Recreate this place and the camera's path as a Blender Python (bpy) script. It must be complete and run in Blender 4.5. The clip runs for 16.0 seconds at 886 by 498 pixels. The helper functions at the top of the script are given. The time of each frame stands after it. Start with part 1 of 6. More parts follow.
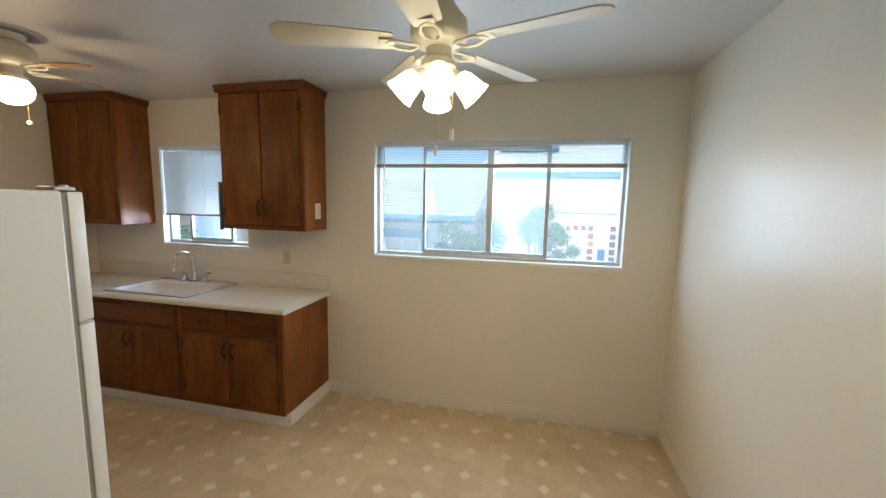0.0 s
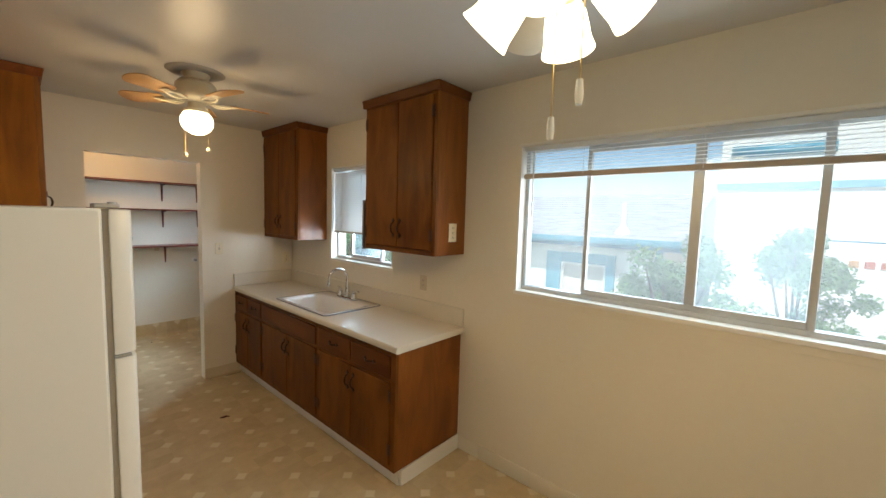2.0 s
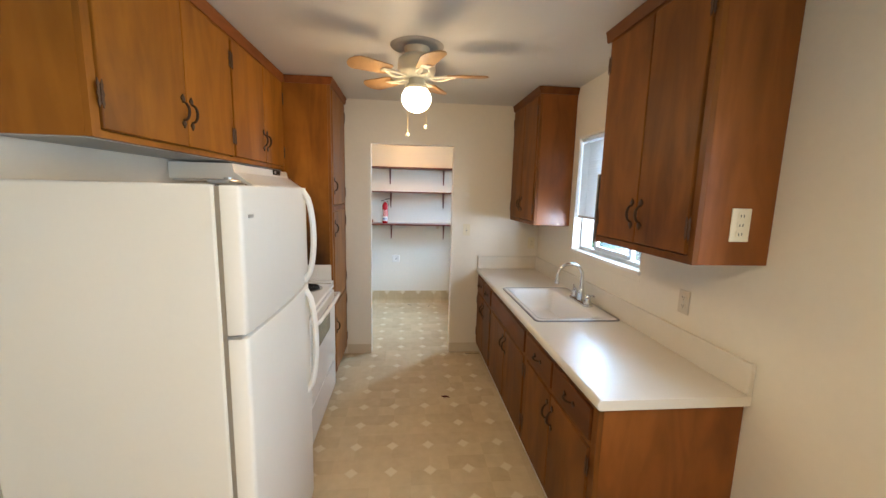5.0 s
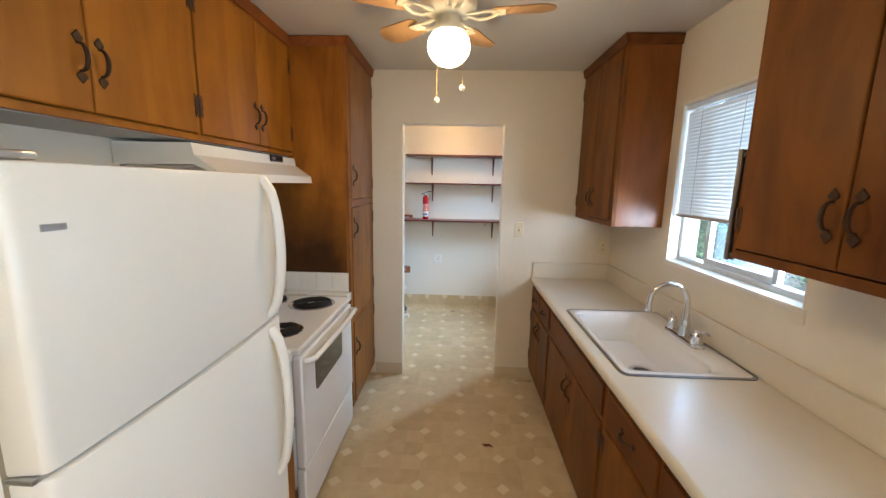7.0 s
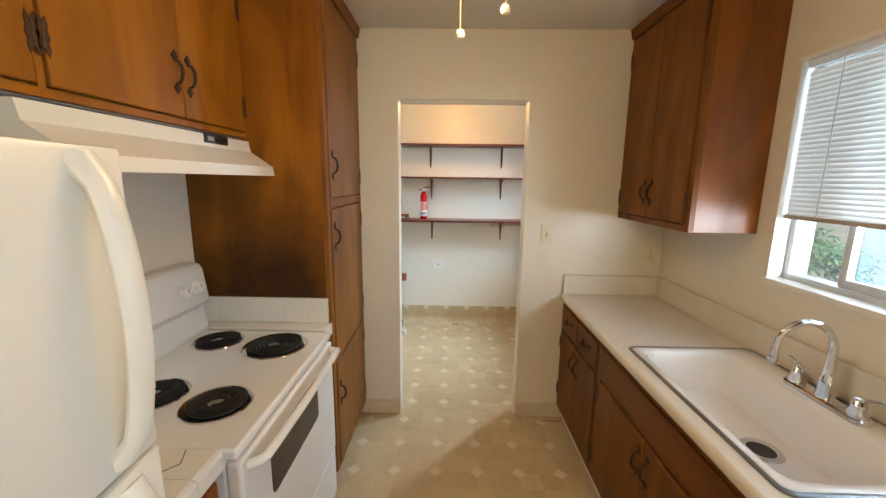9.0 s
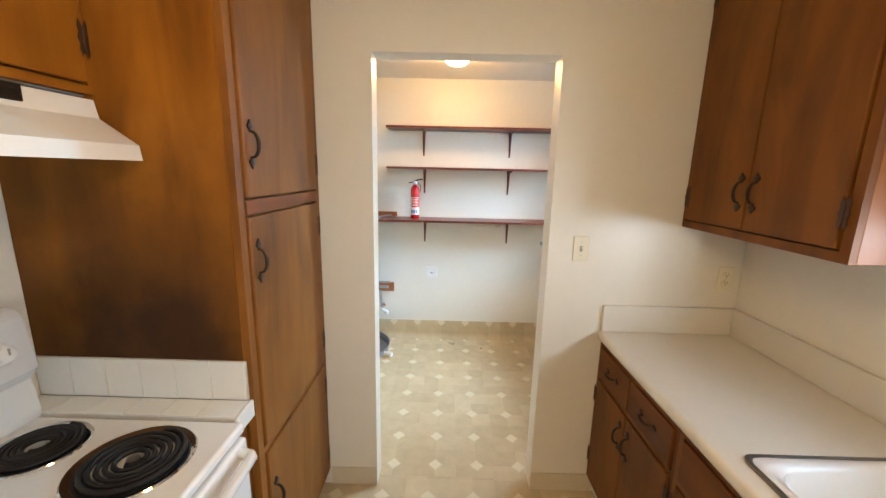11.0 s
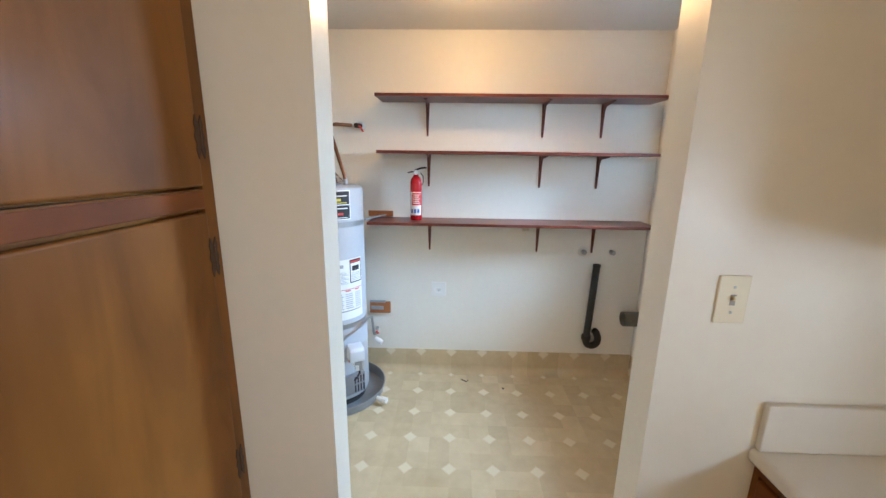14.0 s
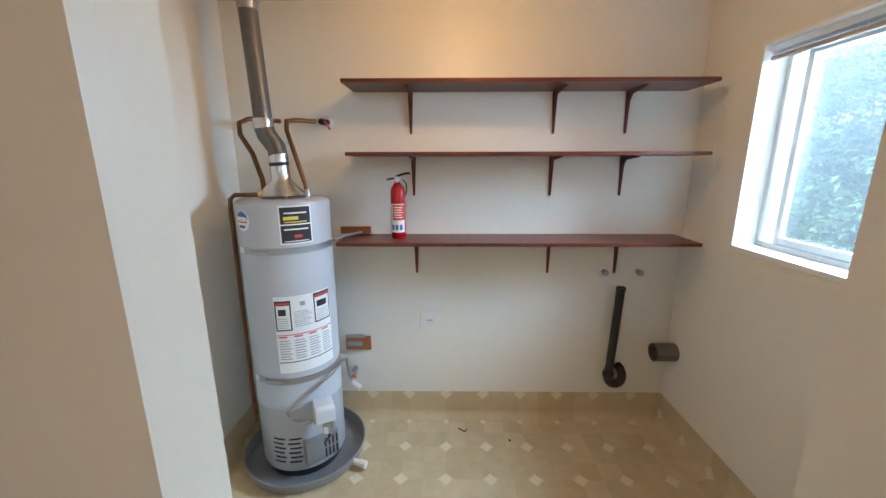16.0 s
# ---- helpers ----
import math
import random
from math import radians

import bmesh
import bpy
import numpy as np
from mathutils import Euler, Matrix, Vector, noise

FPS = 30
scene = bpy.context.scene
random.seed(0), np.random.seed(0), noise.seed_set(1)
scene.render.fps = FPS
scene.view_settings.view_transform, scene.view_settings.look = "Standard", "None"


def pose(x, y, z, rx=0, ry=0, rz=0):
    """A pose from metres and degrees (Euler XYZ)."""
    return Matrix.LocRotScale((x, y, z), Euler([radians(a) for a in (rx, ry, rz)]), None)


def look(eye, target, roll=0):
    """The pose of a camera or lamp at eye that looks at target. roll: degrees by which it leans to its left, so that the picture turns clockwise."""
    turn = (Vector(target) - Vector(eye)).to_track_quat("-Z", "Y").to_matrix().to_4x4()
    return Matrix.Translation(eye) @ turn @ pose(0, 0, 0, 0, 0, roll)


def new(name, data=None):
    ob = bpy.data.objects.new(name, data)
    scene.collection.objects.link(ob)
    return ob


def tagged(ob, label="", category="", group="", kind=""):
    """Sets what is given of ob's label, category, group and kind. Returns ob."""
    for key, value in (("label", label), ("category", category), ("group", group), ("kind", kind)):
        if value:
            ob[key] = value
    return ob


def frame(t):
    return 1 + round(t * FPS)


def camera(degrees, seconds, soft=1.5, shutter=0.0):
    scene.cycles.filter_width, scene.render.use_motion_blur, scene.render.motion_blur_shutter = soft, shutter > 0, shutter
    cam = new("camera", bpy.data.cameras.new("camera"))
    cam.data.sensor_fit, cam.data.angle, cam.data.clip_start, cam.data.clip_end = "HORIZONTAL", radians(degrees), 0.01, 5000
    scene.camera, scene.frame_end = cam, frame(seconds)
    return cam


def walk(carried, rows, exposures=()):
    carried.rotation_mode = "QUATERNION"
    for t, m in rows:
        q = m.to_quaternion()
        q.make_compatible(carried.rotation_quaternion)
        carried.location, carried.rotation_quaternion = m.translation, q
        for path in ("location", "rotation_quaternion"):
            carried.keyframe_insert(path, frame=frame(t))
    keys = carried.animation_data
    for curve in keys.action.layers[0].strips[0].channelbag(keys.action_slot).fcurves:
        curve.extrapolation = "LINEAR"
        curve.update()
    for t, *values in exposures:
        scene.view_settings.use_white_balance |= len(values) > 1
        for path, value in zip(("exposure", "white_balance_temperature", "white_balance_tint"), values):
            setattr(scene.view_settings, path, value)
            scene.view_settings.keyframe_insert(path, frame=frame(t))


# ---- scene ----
cam = camera(98.8, 16.0)
PATH = [
    (0, (-0.365, 1.204, 1.62), (-0.813, 3.138, 1.377), 1.2),
    (0.5, (-0.332, 1.343, 1.614), (-0.931, 3.236, 1.377), 1.5),
    (1, (-0.368, 1.574, 1.614), (-1.18, 3.391, 1.42), 1.4),
    (1.5, (-0.39, 1.776, 1.63), (-1.46, 3.456, 1.45), 1.6),
    (2, (-0.375, 1.967, 1.637), (-1.7, 3.456, 1.467), 1.7),
    (2.5, (-0.333, 2.123, 1.633), (-1.875, 3.384, 1.456), 1.5),
    (3, (-0.375, 2.2, 1.623), (-2.061, 3.258, 1.427), 1.1),
    (3.5, (-0.505, 2.293, 1.622), (-2.314, 3.12, 1.413), 0.8),
    (4, (-0.609, 2.407, 1.626), (-2.504, 3.002, 1.398), 1.3),
    (4.5, (-0.672, 2.55, 1.628), (-2.619, 2.926, 1.368), 1.6),
    (5, (-0.727, 2.668, 1.623), (-2.696, 2.862, 1.33), 1.4),
    (5.2, (-0.768, 2.686, 1.612), (-2.741, 2.831, 1.313), 1.3),
    (7.5, (-1.57, 2.782, 1.608), (-3.539, 2.697, 1.27), 1.1),
    (8, (-1.722, 2.745, 1.599), (-3.696, 2.697, 1.282), 1.0),
    (8.5, (-1.919, 2.666, 1.603), (-3.892, 2.638, 1.275), 0.7),
    (9, (-2.044, 2.651, 1.592), (-4.012, 2.617, 1.236), 0.7),
    (11.3, (-2.83, 2.663, 1.592), (-4.788, 2.64, 1.184), 1.4),
    (11.5, (-2.875, 2.68, 1.584), (-4.83, 2.642, 1.161), 1.4),
    (12, (-3.024, 2.735, 1.587), (-4.976, 2.622, 1.167), 1.4),
    (12.5, (-3.141, 2.779, 1.582), (-5.088, 2.624, 1.153), 1.0),
    (13, (-3.293, 2.71, 1.576), (-5.245, 2.624, 1.15), 0.9),
    (13.5, (-3.442, 2.623, 1.578), (-5.391, 2.585, 1.133), 0.8),
    (14, (-3.591, 2.628, 1.564), (-5.539, 2.57, 1.114), 0.8),
    (14.5, (-3.755, 2.694, 1.585), (-5.706, 2.546, 1.171), 0.7),
    (15, (-3.859, 2.712, 1.58), (-5.808, 2.523, 1.173), 0.4),
    (15.5, (-3.994, 2.674, 1.583), (-5.946, 2.567, 1.157), 0.2),
    (16, (-4.096, 2.637, 1.579), (-6.045, 2.609, 1.132), -0.1),
]
walk(cam, [(t, look(eye, target, roll)) for t, eye, target, roll in PATH],
     exposures=((0, 0.0, 5250, 7), (2, -0.02, 6000, 7), (3.0, 0.0, 7200, 12), (4.2, 0.34, 6200, 10), (5, 0.62, 5450, 9),
                (7.5, 0.5, 5550, 9), (9, 0.55, 6050, 8), (11.5, 0.93, 5600, 8), (13, 0.74, 5300, 8), (14, 0.60, 5250, 8), (16, 0.16, 5600, 9)))


# ---- world, sun, lights ----
world = bpy.data.worlds.new("world")
scene.world = world
world.use_nodes = True
wn, wl = world.node_tree.nodes, world.node_tree.links
sky = wn.new("ShaderNodeTexSky")
sky.sky_type, sky.sun_disc = "NISHITA", False
sky.sun_elevation, sky.sun_rotation = radians(50), radians(150)
wl.new(sky.outputs[0], wn["Background"].inputs[0])
wn["Background"].inputs[1].default_value = 0.15


def lamp(name, kind, energy, colour, m, **kw):
    d = bpy.data.lights.new(name, kind)
    d.energy, d.color = energy, colour
    for k, v in kw.items():
        if k == "radius":
            d.shadow_soft_size = v
        elif k == "size":
            d.shape, d.size, d.size_y = "RECTANGLE", v[0], v[1]
        elif k == "cone":
            d.spot_size, d.spot_blend = radians(v), 0.6
        elif k == "angle":
            d.angle = v
    ob = new(name, d)
    ob.matrix_world = m
    return ob


WARM = (1.0, 0.64, 0.30)
DAY = (0.66, 0.84, 1.0)
lamp("sun", "SUN", 5.0, (1.0, 0.95, 0.88), look((0, 0, 10), (-3.0, 7.5, 0)), angle=radians(0.5))
# daylight entering at each window opening
lamp("window_light_dining", "AREA", 19, (0.84, 0.93, 1.0), look((-0.66, 4.20, 1.55), (-0.66, 3.0, 1.30)), size=(1.75, 0.70))
lamp("window_light_kitchen", "AREA", 12, DAY, look((-2.95, 4.60, 1.75), (-3.9, 3.0, 1.0)), size=(1.1, 0.9))
lamp("window_light_kitchen_low", "AREA", 9, (0.9, 0.95, 1.0), look((-2.95, 4.28, 1.36), (-4.43, 3.50, 1.15)), size=(0.28, 0.24))
lamp("window_light_laundry", "AREA", 240, DAY, look((-5.72, 4.85, 2.12), (-5.25, 3.0, 1.05)), size=(1.6, 0.8))
lamp("window_light_living", "AREA", 36, DAY, look((-5.15, 0.62, 1.37), (0.5, 2.6, 1.2)), size=(0.9, 1.1))
# lit lamps
lamp("kitchen_globe_light", "POINT", 9.0, WARM, pose(-3.07, 2.72, 2.04), radius=0.13)
for a in (15, 105, 195, 285):
    lamp("dining_shade_light", "SPOT", 11.0, WARM, pose(-0.745 + 0.17 * math.cos(radians(a)), 2.70 + 0.17 * math.sin(radians(a)), 1.985, 0, 28, a + 180), radius=0.05, cone=146)
lamp("laundry_bowl_light", "POINT", 11.5, (1.0, 0.53, 0.18), pose(-5.48, 2.70, 2.26), radius=0.05)


# ---- materials ----
def mat(name, colour, rough=0.6, metal=0.0, var=0.08, scale=6.0, bump=0.0, bscale=120.0, coat=0.0, emit=0.0, emit_colour=None, sheen=1.0):
    """A surface with two scales of colour variation and fine relief."""
    m = bpy.data.materials.new(name)
    m.use_nodes = True
    n, l = m.node_tree.nodes, m.node_tree.links
    b = n["Principled BSDF"]
    b.inputs["Roughness"].default_value, b.inputs["Metallic"].default_value = rough, metal
    b.inputs["Coat Weight"].default_value, b.inputs["Coat Roughness"].default_value = coat, 0.15
    geo = n.new("ShaderNodeNewGeometry")
    if var:
        big, fine = n.new("ShaderNodeTexNoise"), n.new("ShaderNodeTexNoise")
        big.inputs["Scale"].default_value, fine.inputs["Scale"].default_value = scale * 0.35, scale * 9
        big.inputs["Detail"].default_value, fine.inputs["Detail"].default_value = 5, 3
        l.new(geo.outputs["Position"], big.inputs["Vector"]), l.new(geo.outputs["Position"], fine.inputs["Vector"])
        add = n.new("ShaderNodeMath")
        add.operation = "MULTIPLY_ADD"
        l.new(fine.outputs["Fac"], add.inputs[0])
        add.inputs[1].default_value = 0.35
        l.new(big.outputs["Fac"], add.inputs[2])
        ramp = n.new("ShaderNodeValToRGB")
        ramp.color_ramp.elements[0].position, ramp.color_ramp.elements[1].position = 0.38, 0.95
        ramp.color_ramp.elements[0].color = (*[c * (1 - var) for c in colour], 1)
        ramp.color_ramp.elements[1].color = (*[min(1, c * (1 + var)) for c in colour], 1)
        l.new(add.outputs[0], ramp.inputs[0]), l.new(ramp.outputs[0], b.inputs["Base Color"])
        rr = n.new("ShaderNodeMapRange")
        rr.inputs["To Min"].default_value, rr.inputs["To Max"].default_value = max(0.02, rough * 0.85), min(1, rough * 1.18)
        l.new(big.outputs["Fac"], rr.inputs["Value"]), l.new(rr.outputs[0], b.inputs["Roughness"])
    else:
        b.inputs["Base Color"].default_value = (*colour, 1)
    if bump:
        t, bp = n.new("ShaderNodeTexNoise"), n.new("ShaderNodeBump")
        t.inputs["Scale"].default_value, t.inputs["Detail"].default_value = bscale, 3
        bp.inputs["Strength"].default_value, bp.inputs["Distance"].default_value = bump, 0.004
        l.new(geo.outputs["Position"], t.inputs["Vector"]), l.new(t.outputs["Fac"], bp.inputs["Height"]), l.new(bp.outputs[0], b.inputs["Normal"])
    if emit:
        b.inputs["Emission Color"].default_value, b.inputs["Emission Strength"].default_value = (*(emit_colour or colour), 1), emit
    return m


def wood(name, dark, light, rough=0.48, axis="Z", scale=1.0, worn=0.55, coat=0.04):
    """Stained, varnished wood: long grain, cathedral figure and worn patches."""
    m = bpy.data.materials.new(name)
    m.use_nodes = True
    n, l = m.node_tree.nodes, m.node_tree.links
    b = n["Principled BSDF"]
    b.inputs["Coat Weight"].default_value, b.inputs["Coat Roughness"].default_value = coat, 0.22
    b.inputs["Specular IOR Level"].default_value = 0.22
    geo, info = n.new("ShaderNodeNewGeometry"), n.new("ShaderNodeObjectInfo")
    off = n.new("ShaderNodeVectorMath")
    off.operation = "MULTIPLY_ADD"
    comb = n.new("ShaderNodeCombineXYZ")
    for i in range(3):
        l.new(info.outputs["Random"], comb.inputs[i])
    l.new(comb.outputs[0], off.inputs[0])
    off.inputs[1].default_value = (7.3, 5.1, 3.7)
    l.new(geo.outputs["Position"], off.inputs[2])
    mp = n.new("ShaderNodeMapping")
    mp.inputs["Scale"].default_value = tuple(v * scale for v in {"Z": (5, 5, 1.1), "X": (1.1, 5, 5), "Y": (5, 1.1, 5)}[axis])
    l.new(off.outputs[0], mp.inputs["Vector"])
    fig, grain, blot = n.new("ShaderNodeTexNoise"), n.new("ShaderNodeTexNoise"), n.new("ShaderNodeTexNoise")
    fig.inputs["Scale"].default_value, fig.inputs["Detail"].default_value, fig.inputs["Distortion"].default_value = 1.2, 4, 1.2
    grain.inputs["Scale"].default_value, grain.inputs["Detail"].default_value = 9, 4
    blot.inputs["Scale"].default_value, blot.inputs["Detail"].default_value, blot.inputs["Distortion"].default_value = 2.6, 4, 0.7
    l.new(mp.outputs[0], fig.inputs["Vector"]), l.new(mp.outputs[0], grain.inputs["Vector"]), l.new(off.outputs[0], blot.inputs["Vector"])
    mix = n.new("ShaderNodeMath")
    mix.operation = "MULTIPLY_ADD"
    l.new(grain.outputs["Fac"], mix.inputs[0])
    mix.inputs[1].default_value = 0.12
    l.new(fig.outputs["Fac"], mix.inputs[2])
    mix2 = n.new("ShaderNodeMath")
    mix2.operation = "MULTIPLY_ADD"
    l.new(blot.outputs["Fac"], mix2.inputs[0])
    mix2.inputs[1].default_value = worn
    l.new(mix.outputs[0], mix2.inputs[2])
    ramp = n.new("ShaderNodeValToRGB")
    ramp.color_ramp.elements[0].position, ramp.color_ramp.elements[1].position = 0.24 + 0.5 * worn, 0.86 + 0.5 * worn
    ramp.color_ramp.elements[0].color, ramp.color_ramp.elements[1].color = (*dark, 1), (*light, 1)
    l.new(mix2.outputs[0], ramp.inputs[0]), l.new(ramp.outputs[0], b.inputs["Base Color"])
    rr = n.new("ShaderNodeMapRange")
    rr.inputs["To Min"].default_value, rr.inputs["To Max"].default_value = rough * 0.75, rough * 1.35
    l.new(blot.outputs["Fac"], rr.inputs["Value"]), l.new(rr.outputs[0], b.inputs["Roughness"])
    bp = n.new("ShaderNodeBump")
    bp.inputs["Strength"].default_value, bp.inputs["Distance"].default_value = 0.12, 0.002
    l.new(grain.outputs["Fac"], bp.inputs["Height"]), l.new(bp.outputs[0], b.inputs["Normal"])
    return m


def vinyl(name, px, ox, oy, fx=0, fy=0):
    """Sheet vinyl: printed pale diamonds on a square grid, mottled beige squares between."""
    m = bpy.data.materials.new(name)
    m.use_nodes = True
    n, l = m.node_tree.nodes, m.node_tree.links
    b = n["Principled BSDF"]
    geo, sep = n.new("ShaderNodeNewGeometry"), n.new("ShaderNodeSeparateXYZ")
    l.new(geo.outputs["Position"], sep.inputs[0])

    def op(kind, a, c=None, d=None):
        q = n.new("ShaderNodeMath")
        q.operation = kind
        for i, v in enumerate((a, c, d)):
            if v is None:
                continue
            if isinstance(v, (int, float)):
                q.inputs[i].default_value = v
            else:
                l.new(v, q.inputs[i])
        return q.outputs[0]

    def cell(axis, o, pitch):
        return op("SUBTRACT", op("FRACT", op("ADD", op("DIVIDE", op("SUBTRACT", axis, o), pitch), 100.5)), 0.5)

    wall = op("MULTIPLY_ADD", sep.outputs[2], fy, sep.outputs[1])
    wallx = op("MULTIPLY_ADD", sep.outputs[2], fx, sep.outputs[0])
    u, v = op("ABSOLUTE", cell(wallx, ox, px)), op("ABSOLUTE", cell(wall, oy, px))
    d = op("ADD", u, v)
    wob = n.new("ShaderNodeTexNoise")
    wob.inputs["Scale"].default_value = 45
    l.new(geo.outputs["Position"], wob.inputs["Vector"])
    d = op("ADD", d, op("MULTIPLY", op("SUBTRACT", wob.outputs["Fac"], 0.5), 0.03))
    mask = n.new("ShaderNodeMapRange")
    mask.inputs["From Min"].default_value, mask.inputs["From Max"].default_value = 0.195, 0.135
    l.new(d, mask.inputs["Value"])
    # small printed squares, each with its own tone
    snap = n.new("ShaderNodeVectorMath")
    snap.operation = "SNAP"
    mo = n.new("ShaderNodeVectorMath")
    mo.operation = "SUBTRACT"
    l.new(geo.outputs["Position"], mo.inputs[0])
    mo.inputs[1].default_value = (ox, oy, 3)
    l.new(mo.outputs[0], snap.inputs[0])
    snap.inputs[1].default_value = (px / 2, px / 2, 50)
    wn_ = n.new("ShaderNodeTexWhiteNoise")
    l.new(snap.outputs[0], wn_.inputs["Vector"])
    mott = n.new("ShaderNodeTexNoise")
    mott.inputs["Scale"].default_value, mott.inputs["Detail"].default_value = 14, 6
    l.new(geo.outputs["Position"], mott.inputs["Vector"])
    dirt = n.new("ShaderNodeTexNoise")
    dirt.inputs["Scale"].default_value, dirt.inputs["Detail"].default_value = 1.6, 5
    l.new(geo.outputs["Position"], dirt.inputs["Vector"])
    tone = op("ADD", op("ADD", op("MULTIPLY", wn_.outputs["Value"], 0.22), op("MULTIPLY", mott.outputs["Fac"], 0.45)), op("MULTIPLY", dirt.outputs["Fac"], 0.5))
    ramp = n.new("ShaderNodeValToRGB")
    ramp.color_ramp.elements[0].position, ramp.color_ramp.elements[1].position = 0.32, 0.85
    ramp.color_ramp.elements[0].color, ramp.color_ramp.elements[1].color = (0.465, 0.355, 0.20, 1), (0.665, 0.545, 0.345, 1)
    l.new(tone, ramp.inputs[0])
    mx = n.new("ShaderNodeMix")
    mx.data_type = "RGBA"
    l.new(mask.outputs[0], mx.inputs["Factor"]), l.new(ramp.outputs[0], mx.inputs["A"])
    mx.inputs["B"].default_value = (0.71, 0.63, 0.46, 1)
    l.new(mx.outputs["Result"], b.inputs["Base Color"])
    rr = n.new("ShaderNodeMapRange")
    rr.inputs["To Min"].default_value, rr.inputs["To Max"].default_value = 0.30, 0.55
    l.new(dirt.outputs["Fac"], rr.inputs["Value"]), l.new(rr.outputs[0], b.inputs["Roughness"])
    bp = n.new("ShaderNodeBump")
    bp.inputs["Strength"].default_value, bp.inputs["Distance"].default_value = 0.15, 0.002
    l.new(op("ADD", mott.outputs["Fac"], op("MULTIPLY", mask.outputs[0], 0.6)), bp.inputs["Height"]), l.new(bp.outputs[0], b.inputs["Normal"])
    return m


def glass(name, dust_glare=(0.038, 0.08)):
    m = bpy.data.materials.new(name)
    m.use_nodes = True
    n, l = m.node_tree.nodes, m.node_tree.links
    n.remove(n["Principled BSDF"])
    tr, gl, mx = n.new("ShaderNodeBsdfTransparent"), n.new("ShaderNodeBsdfGlossy"), n.new("ShaderNodeMixShader")
    gl.inputs["Roughness"].default_value = 0.02
    tr.inputs[0].default_value = (0.95, 0.97, 0.96, 1)
    mx.inputs[0].default_value = 0.05
    l.new(tr.outputs[0], mx.inputs[1]), l.new(gl.outputs[0], mx.inputs[2])
    # dust film on the pane, strengthened to paint veiling glare over the view
    du, m2, no, rg_ = n.new("ShaderNodeBsdfTranslucent"), n.new("ShaderNodeMixShader"), n.new("ShaderNodeTexNoise"), n.new("ShaderNodeMapRange")
    du.inputs[0].default_value = (0.94, 0.93, 0.90, 1)
    no.inputs["Scale"].default_value, no.inputs["Detail"].default_value = 3, 5
    rg_.inputs["To Min"].default_value, rg_.inputs["To Max"].default_value = dust_glare
    l.new(no.outputs["Fac"], rg_.inputs["Value"]), l.new(rg_.outputs[0], m2.inputs[0])
    l.new(mx.outputs[0], m2.inputs[1]), l.new(du.outputs[0], m2.inputs[2]), l.new(m2.outputs[0], n["Material Output"].inputs[0])
    return m


PAINT = mat("wall_paint", (0.80, 0.75, 0.635), 0.32, var=0.04, scale=3, bump=0.24, bscale=32)
# kitchen cream made whiter: the laundry's daylight is put into this colour
PAINT_L = mat("daylit_wall_paint", (0.80, 0.77, 0.69), 0.4, var=0.03, scale=3, bump=0.2, bscale=34)
# ceiling colour lowered below the walls to hold the shade up there
CEIL = mat("shaded_ceiling_paint", (0.60, 0.58, 0.54), 0.36, var=0.03, scale=2, bump=0.12, bscale=30)
TRIM = mat("white_trim_paint", (0.84, 0.82, 0.76), 0.4, var=0.04, bump=0.1)
COVE = mat("cove_base_vinyl", (0.66, 0.58, 0.43), 0.45, var=0.08, bump=0.06)
# same wood as WOOD_S; the backlit side's shade is put into its colour
WOOD_N = wood("backlit_cabinet_wood", (0.078, 0.021, 0.002), (0.215, 0.075, 0.008))
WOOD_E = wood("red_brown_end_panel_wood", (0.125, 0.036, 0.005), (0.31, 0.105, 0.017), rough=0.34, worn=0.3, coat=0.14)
# level-grain copy, darkened for the backlit side as well
WOOD_NX = wood("backlit_cabinet_wood_level", (0.070, 0.018, 0.002), (0.165, 0.052, 0.006), axis="X")
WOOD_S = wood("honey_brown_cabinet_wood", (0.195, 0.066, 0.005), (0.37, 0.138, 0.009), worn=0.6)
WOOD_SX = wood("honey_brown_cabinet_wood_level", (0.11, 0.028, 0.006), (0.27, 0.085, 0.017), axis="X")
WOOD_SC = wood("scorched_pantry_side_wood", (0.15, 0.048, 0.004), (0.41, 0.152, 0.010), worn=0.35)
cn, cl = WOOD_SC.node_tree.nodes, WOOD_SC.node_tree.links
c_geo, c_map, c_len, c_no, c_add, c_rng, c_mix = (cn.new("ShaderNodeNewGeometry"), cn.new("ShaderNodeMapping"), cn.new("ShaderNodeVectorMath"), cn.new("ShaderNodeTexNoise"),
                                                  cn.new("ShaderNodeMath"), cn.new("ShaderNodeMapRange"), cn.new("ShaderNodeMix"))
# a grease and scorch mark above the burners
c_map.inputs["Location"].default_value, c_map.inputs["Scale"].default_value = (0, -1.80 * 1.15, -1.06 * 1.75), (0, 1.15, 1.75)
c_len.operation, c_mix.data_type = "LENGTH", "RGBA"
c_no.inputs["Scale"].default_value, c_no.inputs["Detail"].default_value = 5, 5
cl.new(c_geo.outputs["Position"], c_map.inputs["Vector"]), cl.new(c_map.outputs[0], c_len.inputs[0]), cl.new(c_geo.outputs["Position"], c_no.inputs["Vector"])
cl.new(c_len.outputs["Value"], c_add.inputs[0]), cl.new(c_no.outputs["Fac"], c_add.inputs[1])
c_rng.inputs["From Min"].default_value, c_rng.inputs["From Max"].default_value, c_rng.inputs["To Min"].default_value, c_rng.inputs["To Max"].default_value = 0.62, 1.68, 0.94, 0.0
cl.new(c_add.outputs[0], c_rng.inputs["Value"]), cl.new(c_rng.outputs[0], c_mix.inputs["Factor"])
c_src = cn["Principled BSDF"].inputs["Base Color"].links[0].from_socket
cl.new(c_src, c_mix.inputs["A"])
